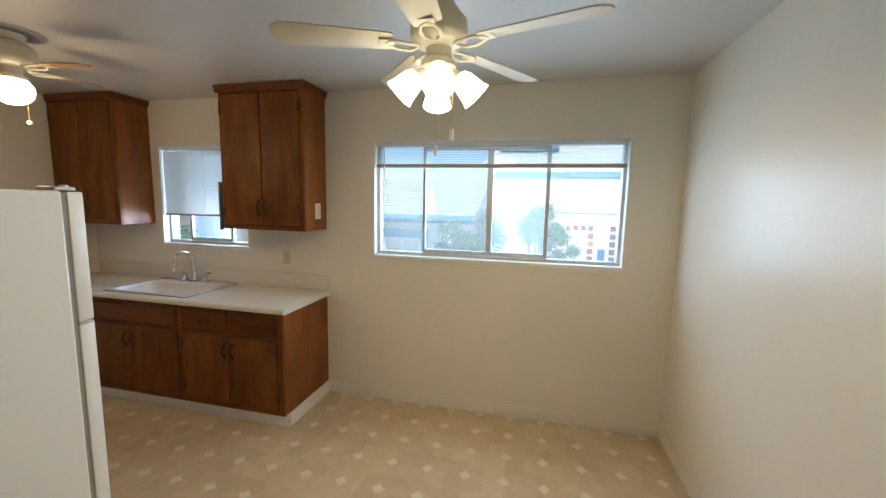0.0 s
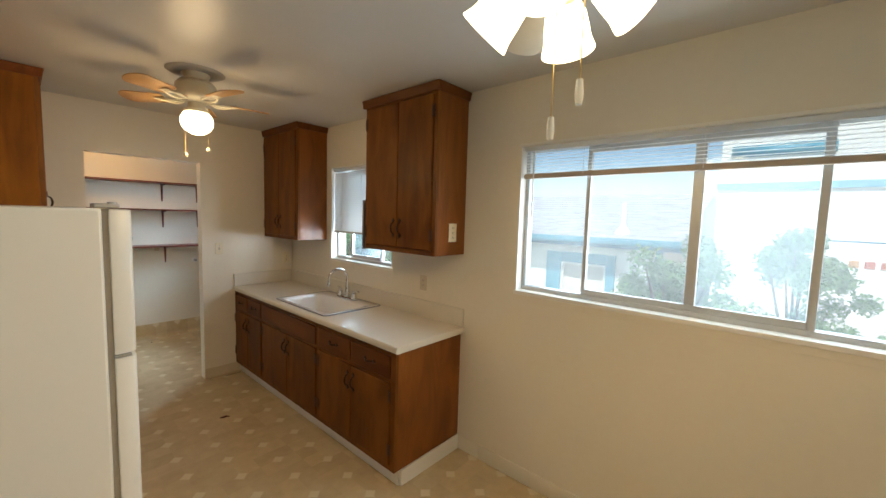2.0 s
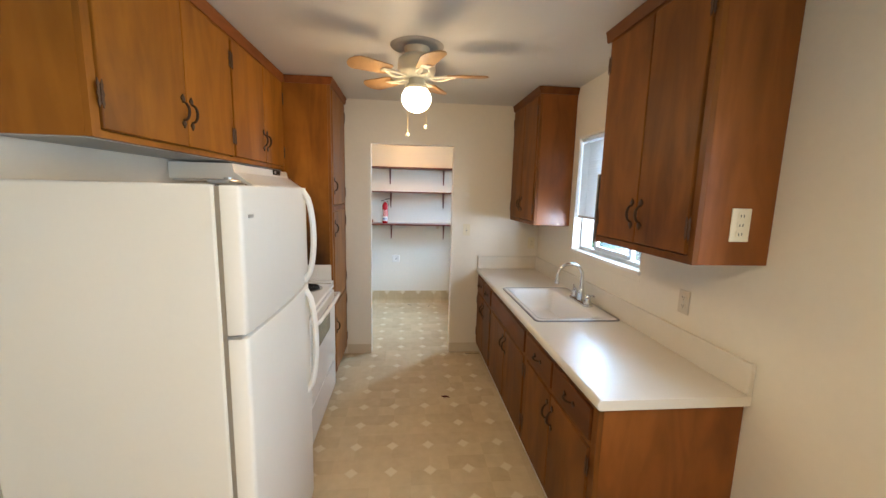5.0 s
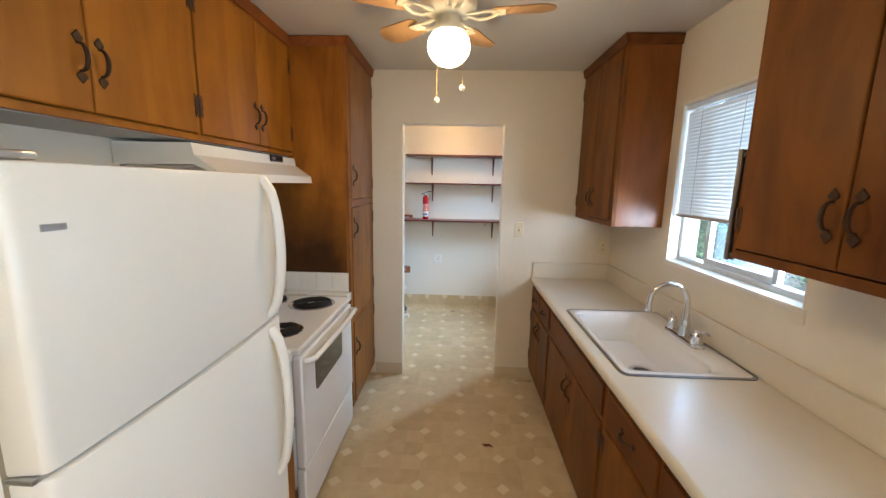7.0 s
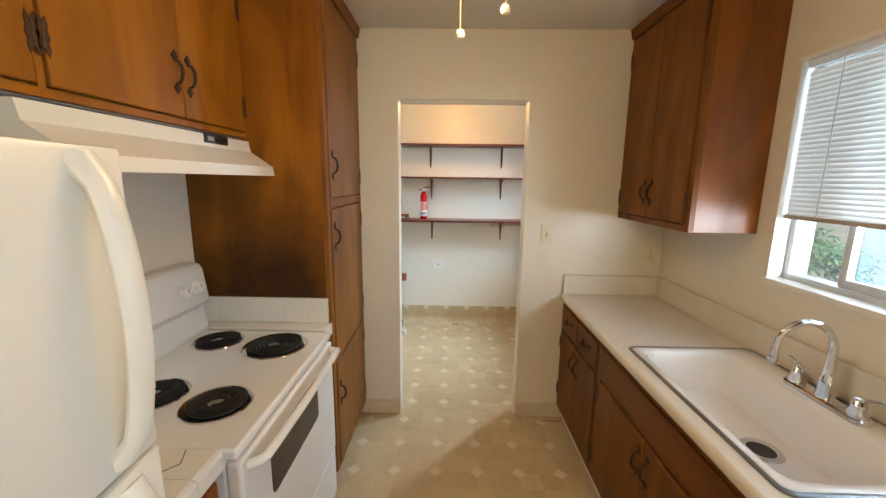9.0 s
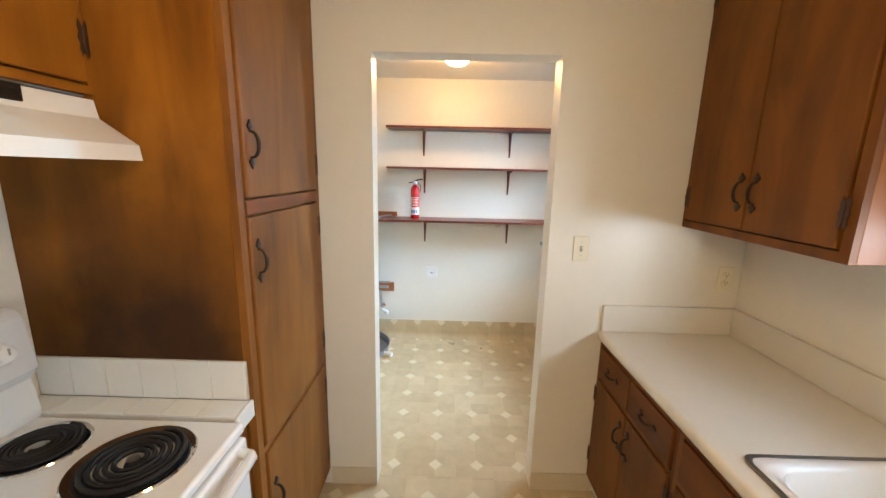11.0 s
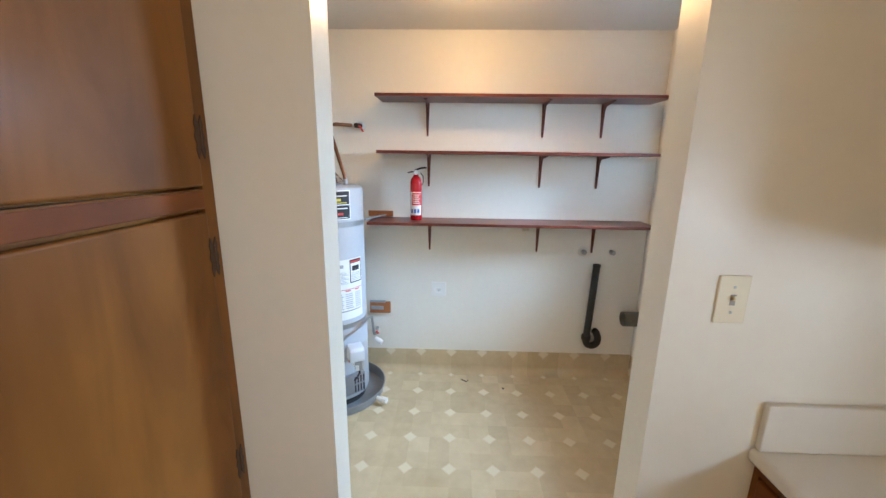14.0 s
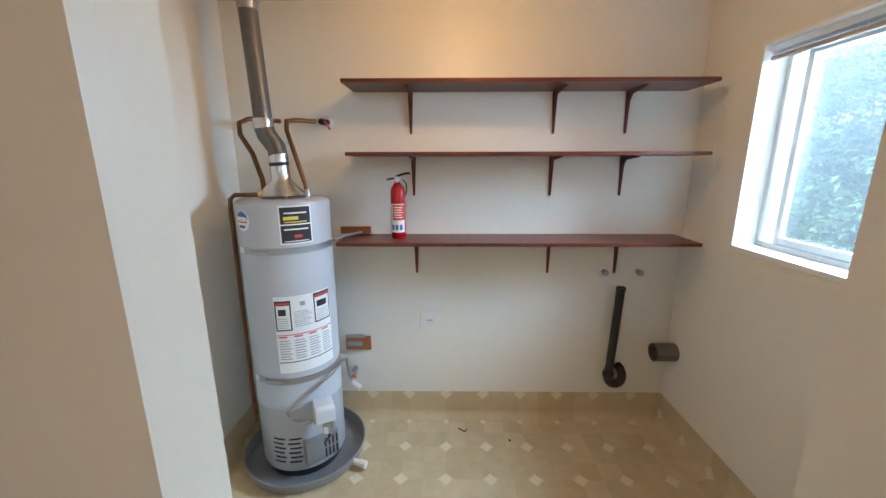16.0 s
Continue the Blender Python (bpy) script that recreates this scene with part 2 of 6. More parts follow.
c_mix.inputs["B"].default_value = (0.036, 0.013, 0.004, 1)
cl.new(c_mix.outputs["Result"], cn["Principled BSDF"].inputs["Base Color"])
WOOD_P = wood("pantry_door_wood", (0.130, 0.045, 0.007), (0.27, 0.105, 0.017), worn=0.6, rough=0.48, coat=0.06)
SHELFW = wood("dark_red_shelf_wood", (0.07, 0.018, 0.012), (0.16, 0.045, 0.028), axis="Y", rough=0.3)
IRON = mat("dark_bronze", (0.055, 0.030, 0.016), 0.5, metal=0.6, var=0.3, scale=30, bump=0.4, bscale=200)
HINGE = mat("brown_hinge", (0.075, 0.034, 0.016), 0.5, metal=0.3, var=0.3, scale=30)
ENAMEL = mat("white_enamel", (0.82, 0.82, 0.80), 0.22, var=0.02, coat=0.4)
FRIDGE = mat("fridge_white_enamel", (0.86, 0.85, 0.79), 0.3, var=0.02, bump=0.1, bscale=350, coat=0.2)
GASKET = mat("grey_gasket", (0.33, 0.30, 0.25), 0.6, var=0.1)
LAMINATE = mat("cream_laminate", (0.74, 0.69, 0.59), 0.31, var=0.04, scale=8, coat=0.06)
PORCELAIN = mat("white_sink_porcelain", (0.84, 0.83, 0.82), 0.15, var=0.02, coat=0.5)
STEEL = mat("brushed_steel", (0.55, 0.55, 0.55), 0.3, metal=1.0, var=0.1)
RIMSTEEL = mat("dull_steel_rim", (0.26, 0.26, 0.27), 0.35, metal=0.9, var=0.15)
CHROME = mat("chrome", (0.75, 0.76, 0.78), 0.08, metal=1.0, var=0.03)
BLACK = mat("black_enamel", (0.012, 0.011, 0.011), 0.3, var=0.2)
COIL = mat("burner_coil", (0.006, 0.005, 0.005), 0.6, var=0.3, scale=40)
DARKGLASS = mat("dark_oven_glass", (0.022, 0.018, 0.013), 0.07, var=0.1)
ALU = mat("aluminium_frame", (0.60, 0.61, 0.61), 0.45, metal=0.35, var=0.08)
SLAT = mat("white_blind_slat", (0.80, 0.80, 0.78), 0.5, var=0.03)
sn, sl = SLAT.node_tree.nodes, SLAT.node_tree.links
s_tr, s_mx = sn.new("ShaderNodeBsdfTranslucent"), sn.new("ShaderNodeMixShader")
s_tr.inputs[0].default_value, s_mx.inputs[0].default_value = (0.88, 0.88, 0.87, 1), 0.42
sl.new(sn["Principled BSDF"].outputs[0], s_mx.inputs[1]), sl.new(s_tr.outputs[0], s_mx.inputs[2]), sl.new(s_mx.outputs[0], sn["Material Output"].inputs[0])
SLATB = mat("beige_blind_rail", (0.45, 0.38, 0.30), 0.5, var=0.06)
TILE = mat("white_ceramic_tile", (0.80, 0.78, 0.72), 0.18, var=0.04, coat=0.3)
GROUT = mat("grey_grout", (0.58, 0.53, 0.45), 0.9, var=0.15)
CREAM = mat("cream_plastic", (0.78, 0.71, 0.52), 0.35, var=0.03)
WHITEP = mat("white_plastic", (0.82, 0.81, 0.78), 0.35, var=0.03)
FANCREAM = mat("cream_fan_enamel", (0.74, 0.66, 0.48), 0.35, var=0.06)
FANBLADE = mat("pale_fan_blade", (0.72, 0.64, 0.47), 0.45, var=0.06)
BLADEWOOD = wood("oak_fan_blade", (0.28, 0.15, 0.055), (0.48, 0.29, 0.12), axis="X")
BRASS = mat("brass_chain", (0.70, 0.52, 0.22), 0.3, metal=0.9, var=0.1)
SHADE = mat("lit_frosted_glass", (1.0, 0.9, 0.72), 0.4, var=0, emit=6.0, emit_colour=(1.0, 0.80, 0.48))
GLASS = glass("window_glass")
GLASS_C = glass("low_glare_window_glass", (0.010, 0.028))


def screen_mat(name, colour, share):
    """Fine mesh: mostly open, the threads scatter daylight."""
    m = bpy.data.materials.new(name)
    m.use_nodes = True
    n, l = m.node_tree.nodes, m.node_tree.links
    n.remove(n["Principled BSDF"])
    t, d, x = n.new("ShaderNodeBsdfTransparent"), n.new("ShaderNodeBsdfTranslucent"), n.new("ShaderNodeMixShader")
    d.inputs[0].default_value, x.inputs[0].default_value = (*colour, 1), share
    l.new(t.outputs[0], x.inputs[1]), l.new(d.outputs[0], x.inputs[2]), l.new(x.outputs[0], n["Material Output"].inputs[0])
    return m


SCREEN = screen_mat("insect_screen_mesh", (0.60, 0.72, 0.74), 0.06)
# two sheets that paint bluish haze at the sink and laundry windows
SCREEN_D = screen_mat("haze_screen_mesh", (0.48, 0.66, 0.80), 0.07)
SCREEN_L = screen_mat("laundry_haze_screen_mesh", (0.40, 0.62, 0.80), 0.008)
FLOOR_K = vinyl("kitchen_sheet_vinyl", 0.2297, -0.914, 3.512)
FLOOR_L = vinyl("laundry_sheet_vinyl", 0.2297, -4.804, 2.395)
FOLD_W = vinyl("laundry_vinyl_up_west", 0.2297, -4.768, 2.395, -1, 0)
FOLD_N = vinyl("laundry_vinyl_up_north", 0.2297, -4.804, 2.395, 0, 1)
FOLD_S = vinyl("laundry_vinyl_up_south", 0.2297, -4.804, 2.395, 0, -1)


# ---- mesh helpers ----
def box(x0, x1, y0, y1, z0, z1, r=0.0, seg=2, bm=None):
    """A box, its edges rounded by r, added to bm."""
    x0, x1, y0, y1, z0, z1 = min(x0, x1), max(x0, x1), min(y0, y1), max(y0, y1), min(z0, z1), max(z0, z1)
    b = bmesh.new()
    bmesh.ops.create_cube(b, size=1, matrix=Matrix.Translation(((x0 + x1) / 2, (y0 + y1) / 2, (z0 + z1) / 2)) @ Matrix.Diagonal((x1 - x0, y1 - y0, z1 - z0, 1)))
    if r:
        bmesh.ops.bevel(b, geom=b.edges[:], offset=min(r, (x1 - x0) * 0.49, (y1 - y0) * 0.49, (z1 - z0) * 0.49), segments=seg, profile=0.5, affect="EDGES")
    return join(bm, b) if bm is not None else b


def join(bm, b):
    me = bpy.data.meshes.new("tmp")
    b.to_mesh(me)
    b.free()
    bm.from_mesh(me)
    bpy.data.meshes.remove(me)
    return bm


def lathe(profile, seg=32, m=None, bm=None):
    """A body of revolution round z from (radius, height) pairs, placed by m."""
    b = bmesh.new()
    rings = []
    for r, z in profile:
        if r < 1e-5:
            rings.append([b.verts.new((0, 0, z))])
        else:
            rings.append([b.verts.new((r * math.cos(2 * math.pi * i / seg), r * math.sin(2 * math.pi * i / seg), z)) for i in range(seg)])
    for p, q in zip(rings, rings[1:]):
        for i in range(seg):
            j = (i + 1) % seg
            f = [p[i % len(p)], p[j % len(p)], q[j % len(q)], q[i % len(q)]]
            f = [v for k, v in enumerate(f) if v not in f[:k]]
            if len(f) > 2:
                b.faces.new(f)
    bmesh.ops.recalc_face_normals(b, faces=b.faces[:])
    if m is not None:
        b.transform(m)
    return join(bm, b) if bm is not None else b


def tube(points, r, seg=10, bm=None, closed=False):
    """A round bar along points; r is a radius or one for each point."""
    b = bmesh.new()
    pts = [Vector(p) for p in points]
    rad = [r] * len(pts) if isinstance(r, (int, float)) else list(r)
    rings = []
    up = Vector((0.13, 0.27, 0.95))
    for i, p in enumerate(pts):
        if closed:
            d = pts[(i + 1) % len(pts)] - pts[i - 1]
        else:
            d = pts[min(i + 1, len(pts) - 1)] - pts[max(i - 1, 0)]
        d.normalize()
        if i == 0:
            u = d.cross(up if abs(d.dot(up)) < 0.9 else Vector((1, 0, 0))).normalized()
        else:
            u = (u - d * u.dot(d)).normalized()
        w = d.cross(u)
        rings.append([b.verts.new(p + (u * math.cos(2 * math.pi * k / seg) + w * math.sin(2 * math.pi * k / seg)) * rad[i]) for k in range(seg)])
    pairs = list(zip(rings, rings[1:])) + ([(rings[-1], rings[0])] if closed else [])
    for p, q in pairs:
        for k in range(seg):
            b.faces.new((p[k], p[(k + 1) % seg], q[(k + 1) % seg], q[k]))
    if not closed:
        b.faces.new(rings[0][::-1]), b.faces.new(rings[-1])
    bmesh.ops.recalc_face_normals(b, faces=b.faces[:])
    return join(bm, b) if bm is not None else b


def prism(outline, axis, a0, a1, r=0.0, bm=None):
    """An outline in the plane across axis, drawn out from a0 to a1. Outline pairs are (y, z) for x, (x, z) for y, (x, y) for z."""
    def at(p, a):
        return {"x": (a, p[0], p[1]), "y": (p[0], a, p[1]), "z": (p[0], p[1], a)}[axis]
    b = bmesh.new()
    lo, hi = [b.verts.new(at(p, a0)) for p in outline], [b.verts.new(at(p, a1)) for p in outline]
    b.faces.new(lo), b.faces.new(hi[::-1])
    k = len(outline)
    for i in range(k):
        b.faces.new((lo[i], lo[(i + 1) % k], hi[(i + 1) % k], hi[i]))
    bmesh.ops.recalc_face_normals(b, faces=b.faces[:])
    if r:
        bmesh.ops.bevel(b, geom=b.edges[:], offset=r, segments=2, profile=0.5, affect="EDGES")
    return join(bm, b) if bm is not None else b


def arc(cx, cy, r, a0, a1, n):
    return [(cx + r * math.cos(radians(a0 + (a1 - a0) * i / n)), cy + r * math.sin(radians(a0 + (a1 - a0) * i / n))) for i in range(n + 1)]


def finish(bm, name, material):
    me = bpy.data.meshes.new(name)
    bm.to_mesh(me)
    bm.free()
    me.materials.append(material)
    me.shade_smooth()
    me.set_sharp_from_angle(angle=radians(38))
    # broad square faces stay flat between their rounded edges
    if len(me.polygons) <= 130:
        broad = [p for p in me.polygons if max(abs(c) for c in p.normal) > 0.9999 and p.area > 1e-4]
        if sum(p.area for p in broad) > 0.55 * sum(p.area for p in me.polygons):
            for p in broad:
                p.use_smooth = False
    return me


def thing(name, at, label, category, group="", kind=""):
    """A top-level thing: an Empty at its base."""
    ob = new(name)
    ob.empty_display_size = 0.05
    ob.location = at
    return tagged(ob, label, category, group, kind)


def root(ob):
    v = Vector((0, 0, 0))
    while ob is not None:
        v = v + ob.location
        ob = ob.parent
    return v


def part(name, bm, material, parent, label=""):
    """One mesh, built in world places, under a thing or a part."""
    bm.transform(Matrix.Translation(-root(parent)))
    ob = new(name, finish(bm, name, material))
    ob.parent = parent
    return tagged(ob, label) if label else ob


def solid(name, bm, material, label="", category="", group="", kind=""):
    """A top-level thing that is one mesh; its origin sits at its base."""
    c = [v.co for v in bm.verts]
    lo = Vector((sum(v.x for v in c) / len(c), sum(v.y for v in c) / len(c), min(v.z for v in c)))
    bm.transform(Matrix.Translation(-lo))
    ob = new(name, finish(bm, name, material))
    ob.location = lo
    return tagged(ob, label, category, group, kind)


def structure(name, bm, material, label="", category=""):
    return tagged(new(name, finish(bm, name, material)), label, category, "", "structure")


# ---- setting ----
N, E, S, D, D2, L = 3.995, 0.585, 1.450, -4.43, -4.54, -6.215
NL, CK, CL = 3.955, 2.455, 2.368
OUT = 4.16


def wall_with_hole(a0, a1, b0, b1, z0, z1, hole, axis):
    """A wall from a0 to a1 along axis, b0 to b1 thick, with holes (h0, h1, zlow, zhigh) cut through, in order."""
    bm = bmesh.new()

    def add(p0, p1, q0, q1):
        if axis == "x":
            box(p0, p1, b0, b1, q0, q1, bm=bm)
        else:
            box(b0, b1, p0, p1, q0, q1, bm=bm)
    at = a0
    for h0, h1, k0, k1 in hole:
        add(at, h0, z0, z1)
        if k0 > z0:
            add(h0, h1, z0, k0)
        add(h0, h1, k1, z1)
        at = h1
    add(at, a1, z0, z1)
    bmesh.ops.remove_doubles(bm, verts=bm.verts[:], dist=0.0001)
    return bm


BW = (-1.572, 0.255, 1.197, 2.068)
KW = (-3.632, -2.731, 1.202, 2.062)
LW = (-5.842, -5.305, 1.200, 2.050)
structure("floor", box(D2 + 0.05, E, -2.6, N, -0.1, 0.0), FLOOR_K, "beige sheet vinyl floor with pale diamonds", "floor")
structure("floor_laundry", box(L, D2 + 0.05, S - 0.02, NL, -0.1, 0.0), FLOOR_L, "beige sheet vinyl floor with pale diamonds", "floor")
structure("floor_living", box(-5.2, D2 + 0.05, -2.6, 1.365, -0.1, 0.0), FLOOR_K, "beige sheet vinyl floor", "floor")
structure("wall_north", wall_with_hole(D2, E, N, OUT, 0, CK, [KW, BW], "x"), PAINT, "cream painted plaster wall with two windows", "wall")
structure("wall_north_laundry", wall_with_hole(L, D2, NL, OUT, 0, CK, [LW], "x"), PAINT_L, "cream painted plaster wall with a window", "wall")
structure("wall_east", box(E, E + 0.14, -2.6, OUT, 0, CK), PAINT, "cream painted plaster wall", "wall")
structure("wall_west", box(L - 0.14, L, 1.3, OUT, 0, CK), PAINT_L, "cream painted laundry wall", "wall")
structure("wall_doorway", wall_with_hole(S, N - 0.001, D2, D, 0, CK, [(2.330, 3.116, 0, 2.067)], "y"), PAINT, "cream wall with an open doorway", "wall")
structure("wall_south", box(-4.54, -1.80, 1.365, S, 0, CK), PAINT, "cream painted plaster wall", "wall")
structure("wall_south_laundry", box(L, -4.54, 1.365, 1.475, 0, CK), PAINT_L, "cream painted laundry wall", "wall")
structure("wall_living_south", box(-5.2, E, -2.74, -2.6, 0, CK), PAINT, "plain wall behind the dining area", "wall")
structure("wall_living_west", wall_with_hole(-2.6, 1.365, -5.34, -5.2, 0, CK, [(0.10, 1.15, 0.8, 1.95)], "y"), PAINT, "plain wall with an opening", "wall")
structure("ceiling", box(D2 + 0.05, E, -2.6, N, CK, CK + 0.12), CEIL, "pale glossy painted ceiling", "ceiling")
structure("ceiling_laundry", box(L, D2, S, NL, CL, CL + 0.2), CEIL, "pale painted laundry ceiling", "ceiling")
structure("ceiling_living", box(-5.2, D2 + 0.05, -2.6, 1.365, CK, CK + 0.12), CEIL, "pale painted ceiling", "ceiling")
structure("roof", box(-6.6, 1.0, -3.0, 4.40, 2.60, 2.72), PAINT, "roof slab with eaves", "roof")


# ---- windows ----
def slider_window(name, hole, y_in, mullions, label, glass_y=4.085, sash=()):
    x0, x1, z0, z1 = hole
    w = thing(name, ((x0 + x1) / 2, glass_y, z0), label, "window", kind="structure")
    f = 0.028
    bm = bmesh.new()
    box(x0, x1, 4.055, 4.115, z0, z0 + f, 0.003, bm=bm), box(x0, x1, 4.055, 4.115, z1 - f, z1, 0.003, bm=bm)
    box(x0, x0 + f, 4.056, 4.114, z0 + f, z1 - f, 0.003, bm=bm), box(x1 - f, x1, 4.056, 4.114, z0 + f, z1 - f, 0.003, bm=bm)
    part("window_frame", bm, ALU, w, "weathered aluminium frame")
    for i, (mx, mw, my) in enumerate(mullions):
        part("mullion", box(mx - mw / 2, mx + mw / 2, my - 0.014, my + 0.014, z0 + f, z1 - f, 0.003), ALU, w)
    edges = [x0 + f] + [m[0] for m in mullions] + [x1 - f]
    for i, (a, b) in enumerate(zip(edges, edges[1:])):
        gy = glass_y + (0.012 if i % 2 else -0.008)
        p = part("pane", box(a, b, gy, gy + 0.004, z0 + f, z1 - f), GLASS if x0 > -2.0 else GLASS_C, w)
        p.visible_shadow = False
    for a, b, sy in sash:
        bm = bmesh.new()
        box(a, b, sy - 0.012, sy + 0.012, z0 + f, z0 + f + 0.03, 0.002, bm=bm), box(a, b, sy - 0.012, sy + 0.012, z1 - f - 0.03, z1 - f, 0.002, bm=bm)
        part("sash_rail", bm, ALU, w)
    # plaster-white sill and its apron below
    bm = bmesh.new()
    box(x0 - 0.012, x1 + 0.012, y_in - 0.012, 4.056, z0 - 0.02, z0 + 0.004, 0.004, bm=bm)
    part("window_sill", bm, TRIM, w, "white painted sill")
    part("apron", box(x0 - 0.012, x1 + 0.012, y_in - 0.004, y_in + 0.002, z0 - 0.055, z0 - 0.021, 0.002), PAINT, w)
    bm = bmesh.new()
    t = 0.004
    box(x0, x0 + t, y_in - 0.003, 4.056, z0 + 0.004, z1, bm=bm), box(x1 - t, x1, y_in - 0.003, 4.056, z0 + 0.004, z1, bm=bm), box(x0 + t, x1 - t, y_in - 0.003, 4.056, z1 - t, z1, bm=bm)
    part("reveal", bm, TRIM, w, "white painted reveal")
    part("head_trim", box(x0 - 0.012, x1 + 0.012, y_in - 0.008, y_in + 0.002, z1 - 0.002, z1 + 0.012, 0.002), TRIM, w)
    return w


slider_window("window_1", BW, N, [(-1.185, 0.022, 4.075), (-0.680, 0.045, 4.085), (-0.262, 0.030, 4.075)], "wide aluminium sliding window over the dining area", sash=[(-1.185, -0.68, 4.075), (-0.68, -0.262, 4.075)])
w1 = bpy.data.objects["window_1"]
scr = part("pane_screen", box(-0.675, -0.27, 4.106, 4.1075, BW[2] + 0.03, BW[3] - 0.03), SCREEN, w1, "fine grey insect screen")
scr.visible_shadow = False
slider_window("window_2", KW, N, [(-3.393, 0.028, 4.075), (-2.965, 0.028, 4.085)], "aluminium sliding window above the sink", sash=[(-3.393, -2.965, 4.075)])
slider_window("window_3", LW, NL, [(-5.738, 0.028, 4.075)], "aluminium sliding laundry window", sash=[(-5.738, -5.333, 4.075)])
# screens added on these two panes only to haze the view behind
for wname, hole, xa, xb in (("window_2", KW, -3.39, -2.97), ("window_3", LW, -5.722, -5.335)):
    scr = part("pane_screen", box(xa, xb, 4.106, 4.1075, hole[2] + 0.03, hole[3] - 0.03), SCREEN_D if wname == "window_2" else SCREEN_L, bpy.data.objects[wname], "added thin screen that lays a bluish haze over the view")
    scr.visible_shadow = False


def blind(x0, x1, y, ztop, zbot, slats, tilt, label, wand=None, cords=(), rail=0.018):
    """A venetian blind: head rail, slats on cords, bottom rail."""
    b = thing("venetian_blind", ((x0 + x1) / 2, y, zbot), label, "blind")
    part("head_rail", box(x0, x1, y - 0.014, y + 0.014, ztop - 0.026, ztop - 0.001, 0.003), SLAT, b)
    part("bottom_rail", box(x0, x1, y - 0.012, y + 0.012, zbot, zbot + rail, 0.006), SLATB, b, "beige bottom rail")
    zs = [zbot + rail + 0.006 + (ztop - 0.036 - zbot - rail) * i / slats for i in range(slats)]
    bm = bmesh.new()
    c, s = math.cos(radians(tilt)), math.sin(radians(tilt))
    prof = [(-0.0125, 0.0), (-0.006, 0.0016), (0.0, 0.0022), (0.006, 0.0016), (0.0125, 0.0), (0.006, 0.0010), (0.0, 0.0016), (-0.006, 0.0010)]
    slat = prism([(u * c - w * s, u * s + w * c) for u, w in prof], "x", x0 + 0.004, x1 - 0.004)
    me = finish(slat, "slat", SLAT)
    for z in zs:
        o = new("slat", me)
        o.parent, o.location = b, (-(x0 + x1) / 2, 0, z - zbot)
    for cx in cords:
        part("cord", tube([(cx, y - 0.013, zbot + 0.01), (cx, y - 0.013, ztop - 0.02)], 0.0012, 6), SLAT, b)
    if wand:
        part("wand", tube([(wand, y - 0.022, ztop - 0.03), (wand, y - 0.024, ztop - 0.45)], 0.004, 6), WHITEP, b, "clear plastic tilt wand")
    return b


blind(BW[0] + 0.012, BW[1] - 0.012, 4.022, BW[3] - 0.005, 1.876, 7, 2, "white venetian blind raised to a short stack", wand=-1.49, cords=(-1.2, -0.66, -0.1), rail=0.030)
blind(KW[0] + 0.012, KW[1] - 0.012, 4.022, KW[3] - 0.005, 1.455, 30, 62, "white venetian blind lowered halfway", wand=None, cords=(-3.48, -3.18, -2.88))
blind(LW[0] + 0.012, LW[1] - 0.012, 3.985, LW[3] - 0.005, 1.985, 7, 3, "dusty venetian blind pulled fully up", cords=(-5.7, -5.45))


# ---- cabinets ----
def pull(parent, x, y, z, out, length=0.130, axis="z"):
    """A hammered bow pull with spade ends; out is the way it stands off, -1 or 1 along y."""
    bm = bmesh.new()
    n = 10
    pts, rad = [], []
    for i in range(n + 1):
        a = math.pi * i / n
        pts.append((0, 0.005 + 0.020 * math.sin(a), -0.5 * length * 0.55 * math.cos(a)))
        rad.append(0.0034 + 0.0026 * math.sin(a))
    tube(pts, rad, 8, bm=bm)
    for s in (-1, 1):
        spade = [(0, 0.62), (0.16, 0.42), (0.5, 0.08), (0.40, -0.16), (0.16, -0.3), (0.12, -0.5), (-0.12, -0.5), (-0.16, -0.3), (-0.40, -0.16), (-0.5, 0.08), (-0.16, 0.42)]
        prism([(u * 0.030, s * (length * 0.375 + w * length * 0.25)) for u, w in spade], "y", 0.0, 0.005, 0.0012, bm=bm)
    if axis == "x":
        bm.transform(Matrix.Rotation(radians(90), 4, "Y"))
    if out < 0:
        bm.transform(Matrix.Rotation(radians(180), 4, "Z"))
    bm.transform(Matrix.Translation((x, y, z)))
    part("handle", bm, IRON, parent, "dark hammered metal bow pull")


def hinge(parent, x, y, z, out):
    """A surface hinge: two spear-ended leaves and a knuckle between."""
    bm = bmesh.new()
    for s in (-1, 1):
        leaf = [(0.002, -0.030), (0.009, -0.044), (0.014, -0.026), (0.011, -0.014), (0.016, 0.0), (0.011, 0.014), (0.014, 0.026), (0.009, 0.044), (0.002, 0.030)]
        prism([(x + s * u, z + w) for u, w in leaf], "y", y, y + out * 0.0025, bm=bm)
    tube([(x, y + out * 0.002, z - 0.026), (x, y + out * 0.002, z + 0.026)], 0.0032, 8, bm=bm)
    part("hinge", bm, HINGE, parent, "brown surface hinge")


def door(parent, x0, x1, yf, z0, z1, out, material, pull_x=None, pull_z=None, hinge_x=None, hinges=(), name="door"):
    """A slab door sitting in the face frame, a few millimetres proud of it at yf."""
    d = part(name, box(x0, x1, yf - out * 0.012, yf + out * 0.008, z0, z1, 0.005, 3), material, parent)
    if pull_x is not None:
        pull(d, pull_x, yf + out * 0.008, pull_z, out)
    for hz in hinges:
        hinge(d, hinge_x, yf + out * 0.0075, hz, out)
    return d


